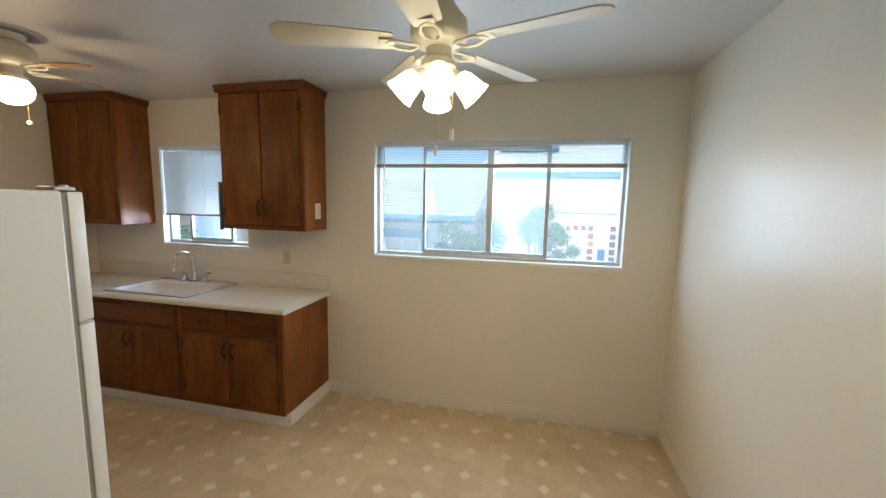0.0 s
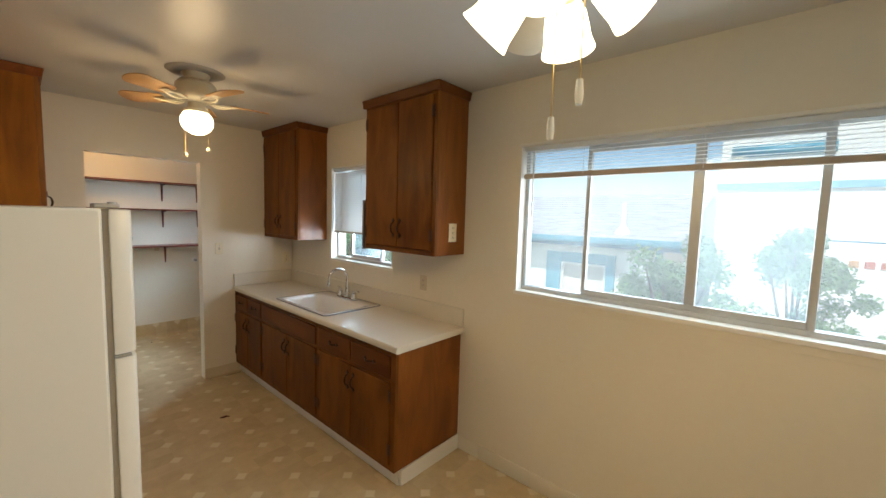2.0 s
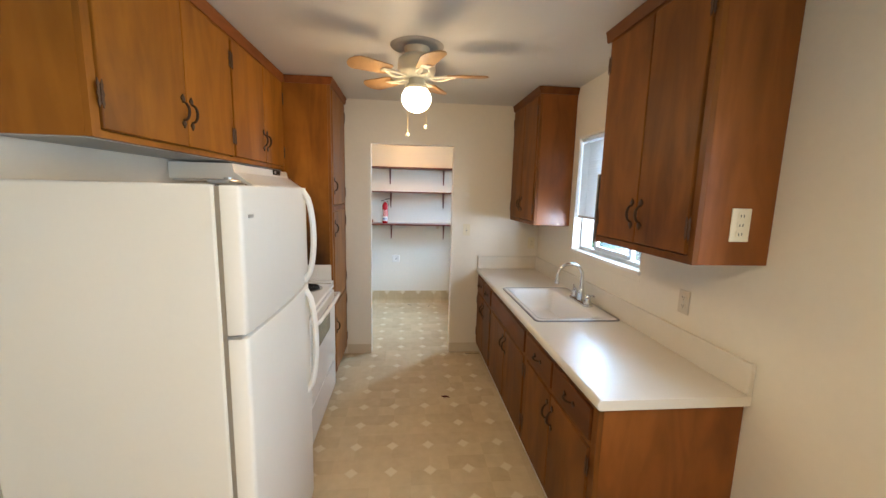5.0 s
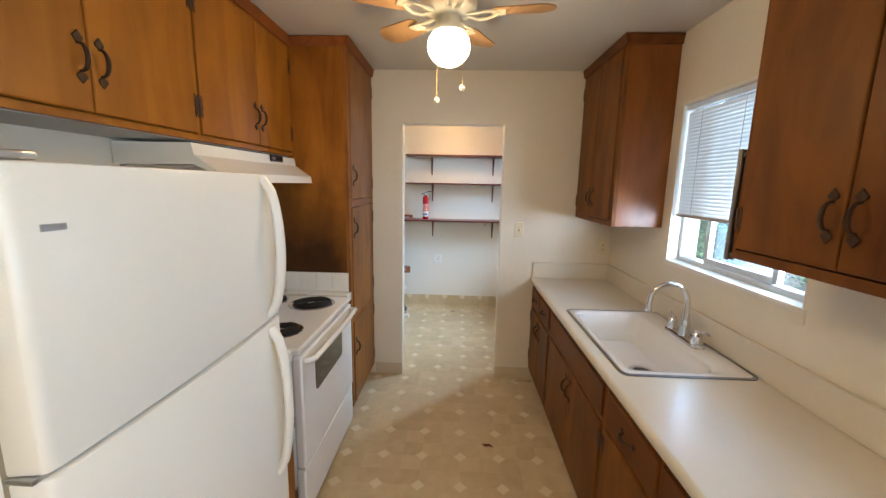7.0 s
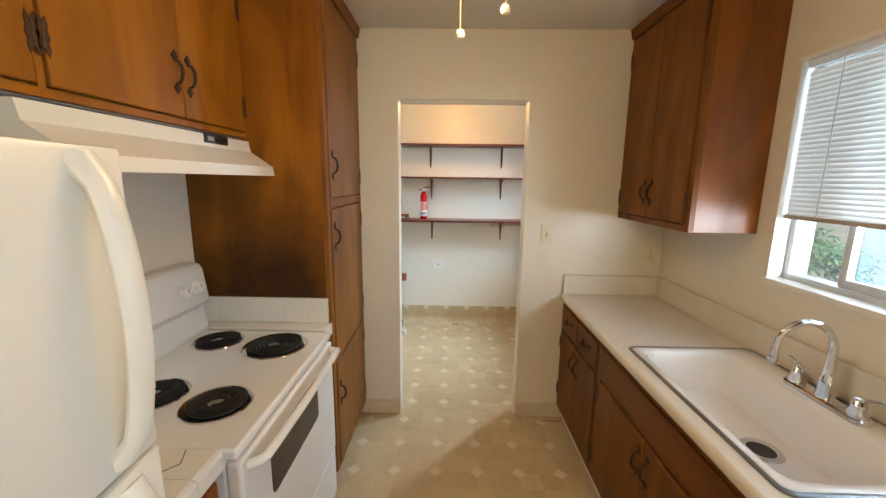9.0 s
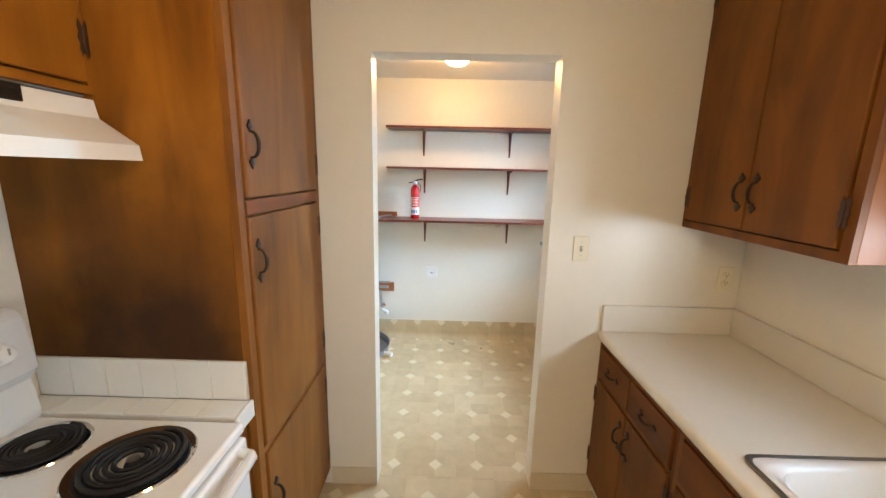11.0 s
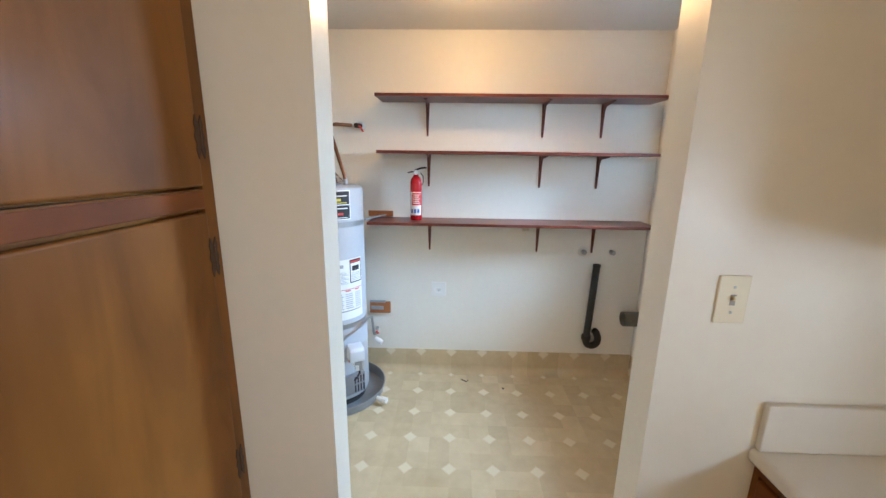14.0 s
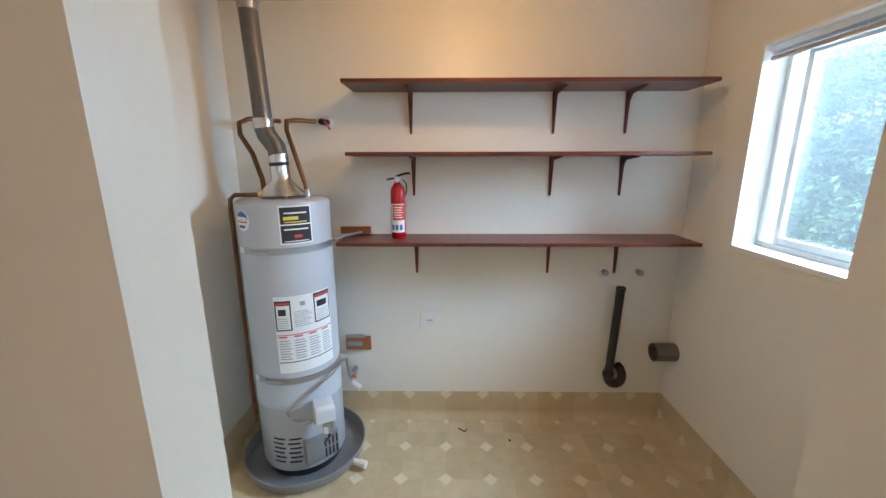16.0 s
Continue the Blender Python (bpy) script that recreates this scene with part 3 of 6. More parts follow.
def face_frame(parent, x0, x1, z0, z1, yf, out, rows, material):
    """Rails and stiles round openings. rows, from below: (low, high, [(x0, x1), ...])."""
    bm = bmesh.new()
    ya, yb = yf - out * 0.020, yf
    at = z0
    for lo, hi, holes in rows:
        box(x0, x1, ya, yb, at, lo, bm=bm)
        xa = x0
        for h0, h1 in holes:
            box(xa, h0, ya, yb, lo, hi, bm=bm)
            xa = h1
        box(xa, x1, ya, yb, lo, hi, bm=bm)
        at = hi
    box(x0, x1, ya, yb, at, z1, bm=bm)
    part("face_frame", bm, material, parent)


def crown(x0, x1, y0, yf, out, z0, z1, sides, parent, material):
    """A moulding round the cabinet's top: front, and the ends named in sides."""
    bm = bmesh.new()
    prof = [(0, 0), (0.010, 0), (0.013, 0.004), (0.020, z1 - z0 - 0.010), (0.024, z1 - z0 - 0.006), (0.024, z1 - z0), (0, z1 - z0)]
    fx0, fx1 = (x0 - 0.024 if "w" in sides else x0), (x1 + 0.024 if "e" in sides else x1)
    prism([(yf + out * u, z0 + w) for u, w in prof], "x", fx0, fx1, bm=bm)
    if "e" in sides:
        prism([(x1 + u, z0 + w) for u, w in prof], "y", y0, yf + out * 0.001, bm=bm)
    if "w" in sides:
        prism([(x0 - u, z0 + w) for u, w in prof], "y", y0, yf + out * 0.001, bm=bm)
    part("crown_moulding", bm, material, parent)


def wall_cabinet(x0, x1, yb, yf, out, z0, z1, doors, label, wd, wx, sides="", lip=0.0, back_ledge=False):
    c = thing("wall_cabinet", ((x0 + x1) / 2, (yb + yf) / 2, z0), label, "cabinet", "wall cabinets")
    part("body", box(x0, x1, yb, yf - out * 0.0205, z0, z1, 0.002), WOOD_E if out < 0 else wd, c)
    lo, hi = z0 + (0.035 if out < 0 else 0.026) + lip, z1 - 0.065
    holes, g = [], 0.006
    for a, b, _, _ in sorted(doors):
        if holes and a - holes[-1][1] < 0.012:
            holes[-1] = (holes[-1][0], b + g)
        else:
            holes.append((a - g, b + g))
    face_frame(c, x0, x1, z0, z1, yf, out, [(lo - g, hi + g, holes)], wd)
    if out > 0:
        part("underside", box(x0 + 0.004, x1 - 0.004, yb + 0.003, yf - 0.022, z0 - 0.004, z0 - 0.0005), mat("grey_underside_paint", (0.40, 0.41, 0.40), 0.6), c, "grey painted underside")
    crown(x0, x1, yb, yf, out, z1 - 0.052, z1 - 0.001, sides, c, wx)
    for a, b, hx, px in doors:
        hs = (z0 + 0.13, z1 - 0.17)
        door(c, a, b, yf, z0 + (0.035 if out < 0 else 0.026) + lip, z1 - 0.065, out, wd, px, z0 + 0.165 + lip, hx, hs)
    return c


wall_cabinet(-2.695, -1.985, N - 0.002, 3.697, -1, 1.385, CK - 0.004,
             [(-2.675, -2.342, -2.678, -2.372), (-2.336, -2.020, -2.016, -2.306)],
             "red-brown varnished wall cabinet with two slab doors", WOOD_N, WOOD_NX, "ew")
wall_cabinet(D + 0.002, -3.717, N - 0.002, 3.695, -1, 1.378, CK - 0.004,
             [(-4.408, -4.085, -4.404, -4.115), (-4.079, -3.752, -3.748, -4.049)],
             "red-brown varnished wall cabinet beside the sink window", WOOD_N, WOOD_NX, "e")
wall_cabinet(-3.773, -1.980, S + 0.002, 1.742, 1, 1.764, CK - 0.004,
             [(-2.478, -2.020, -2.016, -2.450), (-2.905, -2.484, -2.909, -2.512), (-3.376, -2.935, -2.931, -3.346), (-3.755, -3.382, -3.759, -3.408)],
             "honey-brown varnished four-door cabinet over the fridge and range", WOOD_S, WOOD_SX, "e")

# tall pantry cabinet
pantry = thing("pantry_cabinet", (-4.06, 1.8, 0.0), "tall honey-brown pantry cabinet with three stacked doors", "cabinet")
PX0, PX1, PYF = D + 0.002, -3.775, 2.090
bm = box(PX0, PX1, S + 0.002, PYF - 0.0205, 0.09, CK - 0.004, 0.003)
part("body", bm, WOOD_S, pantry)
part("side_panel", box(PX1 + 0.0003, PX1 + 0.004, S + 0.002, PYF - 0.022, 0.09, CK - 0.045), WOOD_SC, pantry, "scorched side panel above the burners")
face_frame(pantry, PX0, PX1, 0.09, CK - 0.004, PYF, 1, [(0.099, 0.690, [(-4.391, -3.808)]), (0.711, 1.457, [(-4.391, -3.808)]), (1.500, 2.381, [(-4.391, -3.808)])], WOOD_P)
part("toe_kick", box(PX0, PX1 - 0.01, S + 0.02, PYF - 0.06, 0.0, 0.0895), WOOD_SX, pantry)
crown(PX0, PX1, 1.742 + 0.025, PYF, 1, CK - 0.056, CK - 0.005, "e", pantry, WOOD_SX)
for z0, z1, pz in ((1.506, 2.375, 1.655), (0.717, 1.451, 1.318), (0.105, 0.684, 0.50)):
    dd = door(pantry, -4.385, -3.814, PYF, z0, z1, 1, WOOD_P, -3.850, pz, -4.389, (z0 + 0.1, z1 - 0.1), "door")
part("rail", box(-4.387, -3.812, PYF + 0.0005, PYF + 0.004, 1.460, 1.497, 0.0015), WOOD_SX, pantry)

# base cabinets along the window wall
YB = 3.398


def base_unit(x0, x1, drawers, doors, label, end=False, pan=True):
    c = thing("base_cabinet", ((x0 + x1) / 2, 3.70, 0.0), label, "cabinet", "base cabinets")
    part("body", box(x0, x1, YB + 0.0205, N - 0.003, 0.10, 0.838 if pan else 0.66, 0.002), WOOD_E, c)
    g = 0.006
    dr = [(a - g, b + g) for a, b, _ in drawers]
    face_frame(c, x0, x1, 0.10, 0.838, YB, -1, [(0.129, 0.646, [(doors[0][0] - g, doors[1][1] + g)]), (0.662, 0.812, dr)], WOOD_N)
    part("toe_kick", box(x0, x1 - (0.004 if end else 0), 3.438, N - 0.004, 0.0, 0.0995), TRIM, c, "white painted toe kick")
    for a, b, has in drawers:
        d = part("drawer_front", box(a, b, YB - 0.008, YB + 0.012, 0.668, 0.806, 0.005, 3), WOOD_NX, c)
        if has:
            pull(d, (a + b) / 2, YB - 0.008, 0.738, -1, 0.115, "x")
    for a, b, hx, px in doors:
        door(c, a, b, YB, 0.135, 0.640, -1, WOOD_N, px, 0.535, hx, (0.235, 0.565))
    return c


base_unit(D + 0.002, -3.801, [(-4.405, -4.120, True), (-4.110, -3.822, True)], [(-4.405, -4.118, -4.409, -4.150), (-4.112, -3.822, -3.818, -4.080)], "red-brown varnished base cabinet beside the doorway")
base_unit(-3.800, -2.851, [(-3.775, -2.875, False)], [(-3.775, -3.328, -3.779, -3.358), (-3.322, -2.875, -2.871, -3.292)], "red-brown varnished sink base cabinet", pan=False)
base_unit(-2.850, -1.988, [(-2.825, -2.440, True), (-2.415, -2.035, True)], [(-2.825, -2.430, -2.829, -2.460), (-2.424, -2.035, -2.031, -2.394)], "red-brown varnished base cabinet at the counter's end", True)

# worktop with rounded front edge, hole for the sink, splashback
ctop = thing("worktop", (-3.2, 3.7, 0.84), "cream laminate worktop with low splashback", "worktop")
SX0, SX1, SY0, SY1 = -3.630, -2.818, 3.435, 3.972
ft = [(0.045, 0.84)] + [(0.013 + 0.013 * math.cos(a), 0.853 + 0.013 * math.sin(a)) for a in [radians(q) for q in (270, 225, 180)]] + [(0.014 + 0.014 * math.cos(a), 0.866 + 0.014 * math.sin(a)) for a in [radians(q) for q in (180, 150, 120, 90)]]


def slab(x0, x1, y0, y1, bm):
    box(x0, x1, y0, y1, 0.8401, 0.88, 0.0, bm=bm)


bm = bmesh.new()
prism([(3.376 + u, z) for u, z in ft] + [(SY0 + 0.02, 0.88), (SY0 + 0.02, 0.84)], "x", D + 0.003, -1.962, bm=bm)
slab(D + 0.003, SX0 + 0.02, SY0 + 0.02, N - 0.003, bm), slab(SX1 - 0.02, -1.962, SY0 + 0.02, N - 0.003, bm)
part("top", bm, LAMINATE, ctop)
part("splashback", box(D + 0.022, -1.962, N - 0.022, N - 0.002, 0.8802, 1.008, 0.005), LAMINATE, ctop)
part("side_splash", box(D + 0.002, D + 0.021, 3.385, N - 0.003, 0.8802, 1.008, 0.005), LAMINATE, ctop)

# cove base strips
bm = bmesh.new()
box(-1.975, -1.802, N - 0.008, N - 0.001, 0.0005, 0.100, 0.0012, bm=bm), box(-1.798, -0.588, N - 0.009, N - 0.001, 0.0005, 0.098, 0.0012, bm=bm), box(-0.583, E - 0.008, N - 0.007, N - 0.001, 0.0005, 0.095, 0.0012, bm=bm)
structure("baseboard", bm, PAINT, "cream cove base under the window", "baseboard")
structure("baseboard_east", box(E - 0.007, E - 0.001, -2.6, N - 0.008, 0.0005, 0.098, 0.002), PAINT, "cream cove base", "baseboard")
structure("baseboard_cabinet", box(-1.985, -1.975, 3.447, N - 0.008, 0.0005, 0.102, 0.002), TRIM, "white cove base on the cabinet end", "baseboard")
for nm, y0, y1 in (("baseboard_door_south", 2.10, 2.330), ("baseboard_door_north", 3.116, 3.43)):
    structure(nm, box(D + 0.001, D + 0.007, y0, y1, 0.0005, 0.098, 0.002), COVE, "cream cove base beside the doorway", "baseboard")


def cove_up(h, r=0.05, t=0.003):
    """Section of sheet vinyl turned up a wall: distance from the wall, height."""
    inner = [(r - r * math.sin(radians(q)) + t, r - r * math.cos(radians(q)) + 0.001) for q in (0, 18, 36, 54, 72, 90)]
    return inner + [(t, h), (0.0008, h), (0.0008, 0.0005), (r + t, 0.0005)]


structure("baseboard_laundry_west", prism([(L + d, z) for d, z in cove_up(0.180)], "y", S + 0.004, NL - 0.004), FOLD_W, "sheet vinyl turned up the wall", "baseboard")
structure("baseboard_laundry_north", prism([(NL - d, z) for d, z in cove_up(0.180)], "x", L + 0.004, D2), FOLD_N, "sheet vinyl turned up the wall", "baseboard")
structure("baseboard_laundry_south", prism([(1.475 + d, z) for d, z in cove_up(0.180)], "x", L + 0.004, D2), FOLD_S, "sheet vinyl turned up the wall", "baseboard")


# ---- sink and tap ----
sink = thing("kitchen_sink", (-3.22, 3.70, 0.70), "white porcelain single-bowl sink with a steel rim", "sink")


def rrect(x0, x1, y0, y1, r, n=6):
    out = []
    for cx, cy, a in ((x1 - r, y1 - r, 0), (x0 + r, y1 - r, 90), (x0 + r, y0 + r, 180), (x1 - r, y0 + r, 270)):
        out += arc(cx, cy, r, a, a + 90, n)
    return out


def loft(loops, cap=True):
    b = bmesh.new()
    rows = [[b.verts.new(p) for p in lp] for lp in loops]
    for p, q in zip(rows, rows[1:]):
        for i in range(len(p)):
            j = (i + 1) % len(p)
            b.faces.new((p[i], p[j], q[j], q[i]))
    if cap:
        b.faces.new(rows[-1])
    bmesh.ops.recalc_face_normals(b, faces=b.faces[:])
    return b


def lp(x0, x1, y0, y1, r, z):
    return [(x, y, z) for x, y in rrect(x0, x1, y0, y1, r)]


bowl = loft([lp(SX0 + 0.012, SX1 - 0.012, SY0 + 0.012, SY1 - 0.012, 0.03, 0.884), lp(SX0 + 0.02, SX1 - 0.02, SY0 + 0.02, SY1 - 0.02, 0.03, 0.888),
             lp(SX0 + 0.04, SX1 - 0.04, SY0 + 0.035, SY1 - 0.125, 0.05, 0.887), lp(SX0 + 0.052, SX1 - 0.052, SY0 + 0.047, SY1 - 0.137, 0.055, 0.876),
             lp(SX0 + 0.066, SX1 - 0.066, SY0 + 0.060, SY1 - 0.150, 0.06, 0.80), lp(SX0 + 0.085, SX1 - 0.085, SY0 + 0.078, SY1 - 0.168, 0.06, 0.725),
             lp(SX0 + 0.12, SX1 - 0.12, SY0 + 0.11, SY1 - 0.20, 0.06, 0.712)])
part("bowl", bowl, PORCELAIN, sink)
rim = loft([lp(SX0, SX1, SY0, SY1, 0.035, 0.8805), lp(SX0, SX1, SY0, SY1, 0.035, 0.8845), lp(SX0 + 0.005, SX1 - 0.005, SY0 + 0.005, SY1 - 0.005, 0.032, 0.887), lp(SX0 + 0.013, SX1 - 0.013, SY0 + 0.013, SY1 - 0.013, 0.03, 0.886), lp(SX0 + 0.0135, SX1 - 0.0135, SY0 + 0.0135, SY1 - 0.0135, 0.03, 0.882)], False)
part("rim", rim, RIMSTEEL, sink, "thin steel mounting rim")
drain = part("drain", lathe([(0.041, 0.7125), (0.044, 0.7165), (0.058, 0.7175), (0.064, 0.7125)], 28, Matrix.Translation((-3.20, 3.708, 0))), STEEL, sink, "round steel drain ring")
part("strainer", lathe([(0, 0.7132), (0.042, 0.7132)], 20, Matrix.Translation((-3.20, 3.708, 0))), BLACK, sink, "dark drain hole")

tap = thing("kitchen_tap", (-3.215, 3.895, 0.887), "chrome gooseneck tap with two lever handles", "tap")
TX, TY, TZ = -3.215, 3.895, 0.887
part("base_plate", loft([lp(TX - 0.14, TX + 0.14, TY - 0.03, TY + 0.03, 0.028, TZ + 0.0005), lp(TX - 0.14, TX + 0.14, TY - 0.03, TY + 0.03, 0.028, TZ + 0.012), lp(TX - 0.132, TX + 0.132, TY - 0.022, TY + 0.022, 0.021, TZ + 0.018)]), CHROME, tap)
neck = [(TX, TY, TZ + 0.016), (TX, TY, TZ + 0.10), (TX, TY, TZ + 0.185)] + [(TX + 0.0 - 0.02 * i / 10, TY - 0.085 + 0.085 * math.cos(radians(18 * i)), TZ + 0.185 + 0.085 * math.sin(radians(18 * i))) for i in range(1, 10)] + [(TX - 0.02, TY - 0.17, TZ + 0.175), (TX - 0.021, TY - 0.172, TZ + 0.145)]
part("spout", tube(neck, [0.02, 0.017, 0.0125] + [0.0115] * 9 + [0.012, 0.014], 16), CHROME, tap)
part("collar", lathe([(0.026, 0), (0.027, 0.01), (0.022, 0.03), (0.024, 0.045), (0.019, 0.075), (0.013, 0.09)], 20, Matrix.Translation((TX, TY, TZ + 0.016))), CHROME, tap)
part("aerator", lathe([(0.0, -0.012), (0.013, -0.012), (0.0155, -0.008), (0.0155, 0.012), (0.012, 0.016)], 16, Matrix.Translation((TX - 0.021, TY - 0.172, TZ + 0.138))), CHROME, tap)
for s in (-1, 1):
    hx = TX + s * 0.102
    h = part("handle", lathe([(0.026, 0), (0.027, 0.012), (0.020, 0.028), (0.022, 0.04), (0.014, 0.052), (0.016, 0.06), (0.0, 0.068)], 18, Matrix.Translation((hx, TY, TZ + 0.016))), CHROME, tap)
    part("lever", tube([(hx, TY, TZ + 0.062), (hx + s * 0.02, TY + 0.008, TZ + 0.078), (hx + s * 0.045, TY + 0.012, TZ + 0.082), (hx + s * 0.065, TY + 0.014, TZ + 0.080)], [0.006, 0.006, 0.009, 0.005], 10), CHROME, h)

# ---- fridge ----
fr = thing("refrigerator", (-2.215, 1.85, 0.0), "off-white top-freezer refrigerator with textured sides", "refrigerator")
FX0, FX1, FZ = -2.580, -1.850, 1.632
part("cabinet_body", box(FX0, FX1, 1.480, 2.132, 0.03, FZ, 0.008), FRIDGE, fr)
part("gasket", box(FX0 + 0.012, FX1 - 0.006, 2.132, 2.146, 0.10, FZ - 0.006), GASKET, fr, "grey door gasket")


def fridge_door(z0, z1, name):
    pts = [(FX1, 2.146)] + [(FX1 - 0.006 - 0.002, 2.196)] + [(FX1 - 0.02 - (FX1 - FX0 - 0.04) * i / 10, 2.202 + 0.012 * math.sin(math.pi * i / 10)) for i in range(11)] + [(FX0 + 0.008, 2.196), (FX0, 2.146)]
    return part(name, prism(pts, "z", z0, z1, 0.005), FRIDGE, fr)


fz = fridge_door(1.188, FZ - 0.002, "freezer_door")
fd = fridge_door(0.075, 1.178, "fridge_door")


def fridge_handle(door_, z0, z1, up):
    x = FX0 + 0.075
    pts = []
    for i in range(13):
        a = i / 12
        z = z0 + (z1 - z0) * a
        pts.append((x, 2.200 + 0.046 * (math.sin(math.pi * a) ** 0.45), z))
    b = bmesh.new()
    tube(pts, [0.016] + [0.013] * 11 + [0.016], 12, bm=b)
    b.transform(Matrix.Translation((x, 0, 0)) @ Matrix.Diagonal((1.45, 1, 1, 1)) @ Matrix.Translation((-x, 0, 0)))
    part("handle", b, FRIDGE, door_, "curved off-white pull handle")


fridge_handle(fz, 1.205, 1.615, True)
fridge_handle(fd, 0.66, 1.16, False)
bm = bmesh.new()
box(FX1 - 0.085, FX1 - 0.005, 2.115, 2.175, FZ + 0.0005, FZ + 0.014, 0.004, bm=bm)
lathe([(0.012, 0), (0.012, 0.006), (0, 0.008)], 12, Matrix.Translation((FX1 - 0.035, 2.16, FZ + 0.013)), bm=bm)
part("top_hinge", bm, STEEL, fr, "steel hinge cover")
part("middle_hinge", box(FX1 - 0.06, FX1 + 0.002, 2.146, 2.188, 1.1785, 1.1875, 0.002), STEEL, fr)
part("kick_grille", box(FX0 + 0.01, FX1 - 0.01, 2.10, 2.14, 0.012, 0.072, 0.004), GASKET, fr, "grey kick grille")
part("badge", box(FX1 - 0.08, FX1 - 0.045, 2.2045, 2.2075, 1.535, 1.545, 0.0008), STEEL, fr, "small metal badge")
for fx in (FX0 + 0.05, FX1 - 0.05):
    for fy in (1.56, 2.06):
        part("foot", lathe([(0.02, 0.0), (0.02, 0.012), (0.008, 0.012), (0.008, 0.032)], 12, Matrix.Translation((fx, fy, 0))), BLACK, fr)

# ---- tiled counter stub beside the fridge ----
stub = thing("base_cabinet", (-2.745, 1.78, 0.0), "narrow honey-brown base cabinet between fridge and range", "cabinet")
part("body", box(-2.892, -2.60, S + 0.003, 2.055, 0.09, 0.862, 0.003), WOOD_S, stub)
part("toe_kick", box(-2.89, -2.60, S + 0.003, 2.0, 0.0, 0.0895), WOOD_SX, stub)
door(stub, -2.88, -2.61, 2.068, 0.12, 0.66, 1, WOOD_S, -2.64, 0.55, -2.884, (0.2, 0.58))
part("drawer_front", box(-2.88, -2.61, 2.0555, 2.069, 0.69, 0.83, 0.005), WOOD_SX, stub)
tc = thing("tiled_worktop", (-2.745, 1.78, 0.862), "white tiled counter with a cracked tile", "worktop")
part("grout_bed", box(-2.893, -2.595, S + 0.003, 2.075, 0.8625, 0.905), GROUT, tc, "grey grout")
tw = (2.072 - S - 0.004) / 5
for i in range(3):
    for j in range(5):
        x0 = -2.892 + 0.099 * i
        y0 = S + 0.004 + tw * j
        if j == 4:
            part("tile", prism([(y0 + 0.001, 0.890), (y0 + 0.001, 0.911), (2.068, 0.911), (2.078, 0.907), (2.082, 0.898), (2.082, 0.858), (2.0755, 0.858), (2.0755, 0.89)], "x", x0 + 0.001, x0 + 0.098), TILE, tc)
        else:
            part("tile", box(x0 + 0.001, x0 + 0.098, y0 + 0.001, y0 + tw - 0.001, 0.895, 0.911, 0.002), TILE, tc)
part("crack", tube([(-2.89, 1.99, 0.9112), (-2.84, 2.01, 0.9113), (-2.80, 1.97, 0.9113), (-2.76, 1.99, 0.9112)], 0.0012, 5), BLACK, tc, "dark crack")
# tiles up the pantry side and on the ledge beside the range
ts = thing("tile_splash", (-3.74, 1.8, 0.80), "low row of white splash tiles against the pantry", "tiles")
part("grout_bed", box(-3.7745, -3.770, S + 0.003, 2.076, 0.905, 1.030), GROUT, ts, "grey grout")
part("ledge_bed", box(-3.7695, -3.682, S + 0.003, 2.080, 0.86, 0.905), GROUT, ts, "grey grout")
tw = (2.076 - S - 0.004) / 6
for j in range(6):
    y0 = S + 0.004 + tw * j
    part("tile", box(-3.7702, -3.760, y0 + 0.0006, y0 + tw - 0.0006, 0.912, 1.034, 0.0016), TILE, ts)
    part("ledge_tile", box(-3.7595, -3.682, y0 + 0.0006, y0 + tw - 0.0006 + (0.004 if j == 5 else 0), 0.895, 0.911, 0.0016), TILE, ts)
part("edge_tile", box(-3.7695, -3.682, 2.0805, 2.092, 0.856, 0.9105, 0.004), TILE, ts)
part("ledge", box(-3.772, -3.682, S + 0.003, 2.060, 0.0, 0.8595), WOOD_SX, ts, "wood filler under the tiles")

# ---- range ----
rg = thing("electric_range", (-3.28, 1.8, 0.0), "white four-coil electric range with a glazed oven door", "range")
RX0, RX1 = -3.676, -2.900
part("body", box(RX0, RX1, 1.465, 2.075, 0.06, 0.87, 0.004), ENAMEL, rg)
part("kick", box(RX0 + 0.02, RX1 - 0.02, 1.55, 2.04, 0.0, 0.06), BLACK, rg)
top = bmesh.new()
box(RX0 - 0.001, RX1 + 0.001, 1.465, 2.112, 0.871, 0.903, 0.010, 3, bm=top)
tp = part("cooktop", top, ENAMEL, rg)
for bx, by, br in ((-3.52, 1.93, 0.115), (-3.555, 1.668, 0.09), (-3.10, 1.940, 0.092), (-3.14, 1.712, 0.09)):
    bn = part("burner", lathe([(br * 0.2, 0.9005), (br * 0.9, 0.9005), (br * 0.98, 0.9042), (br * 1.09, 0.9075), (br * 1.12, 0.9040)], 36, Matrix.Translation((bx, by, 0))), CHROME, rg, "chrome drip pan with black coil")
    part("drip_bowl", lathe([(0, 0.9015), (br * 0.96, 0.9035)], 32, Matrix.Translation((bx, by, 0))), BLACK, bn)
    pts = []
    turns, steps = 5.5, 120
    for i in range(steps + 1):
        a = 2 * math.pi * turns * i / steps
        rr = 0.022 + (br * 0.92 - 0.022) * i / steps
        pts.append((bx + rr * math.cos(a), by + rr * math.sin(a), 0.911))
    part("coil", tube(pts, 0.0058, 6), COIL, bn, "black heating coil")
    part("hub_cap", lathe([(0, 0.912), (0.014, 0.912), (0.017, 0.905)], 14, Matrix.Translation((bx, by, 0))), STEEL, bn)
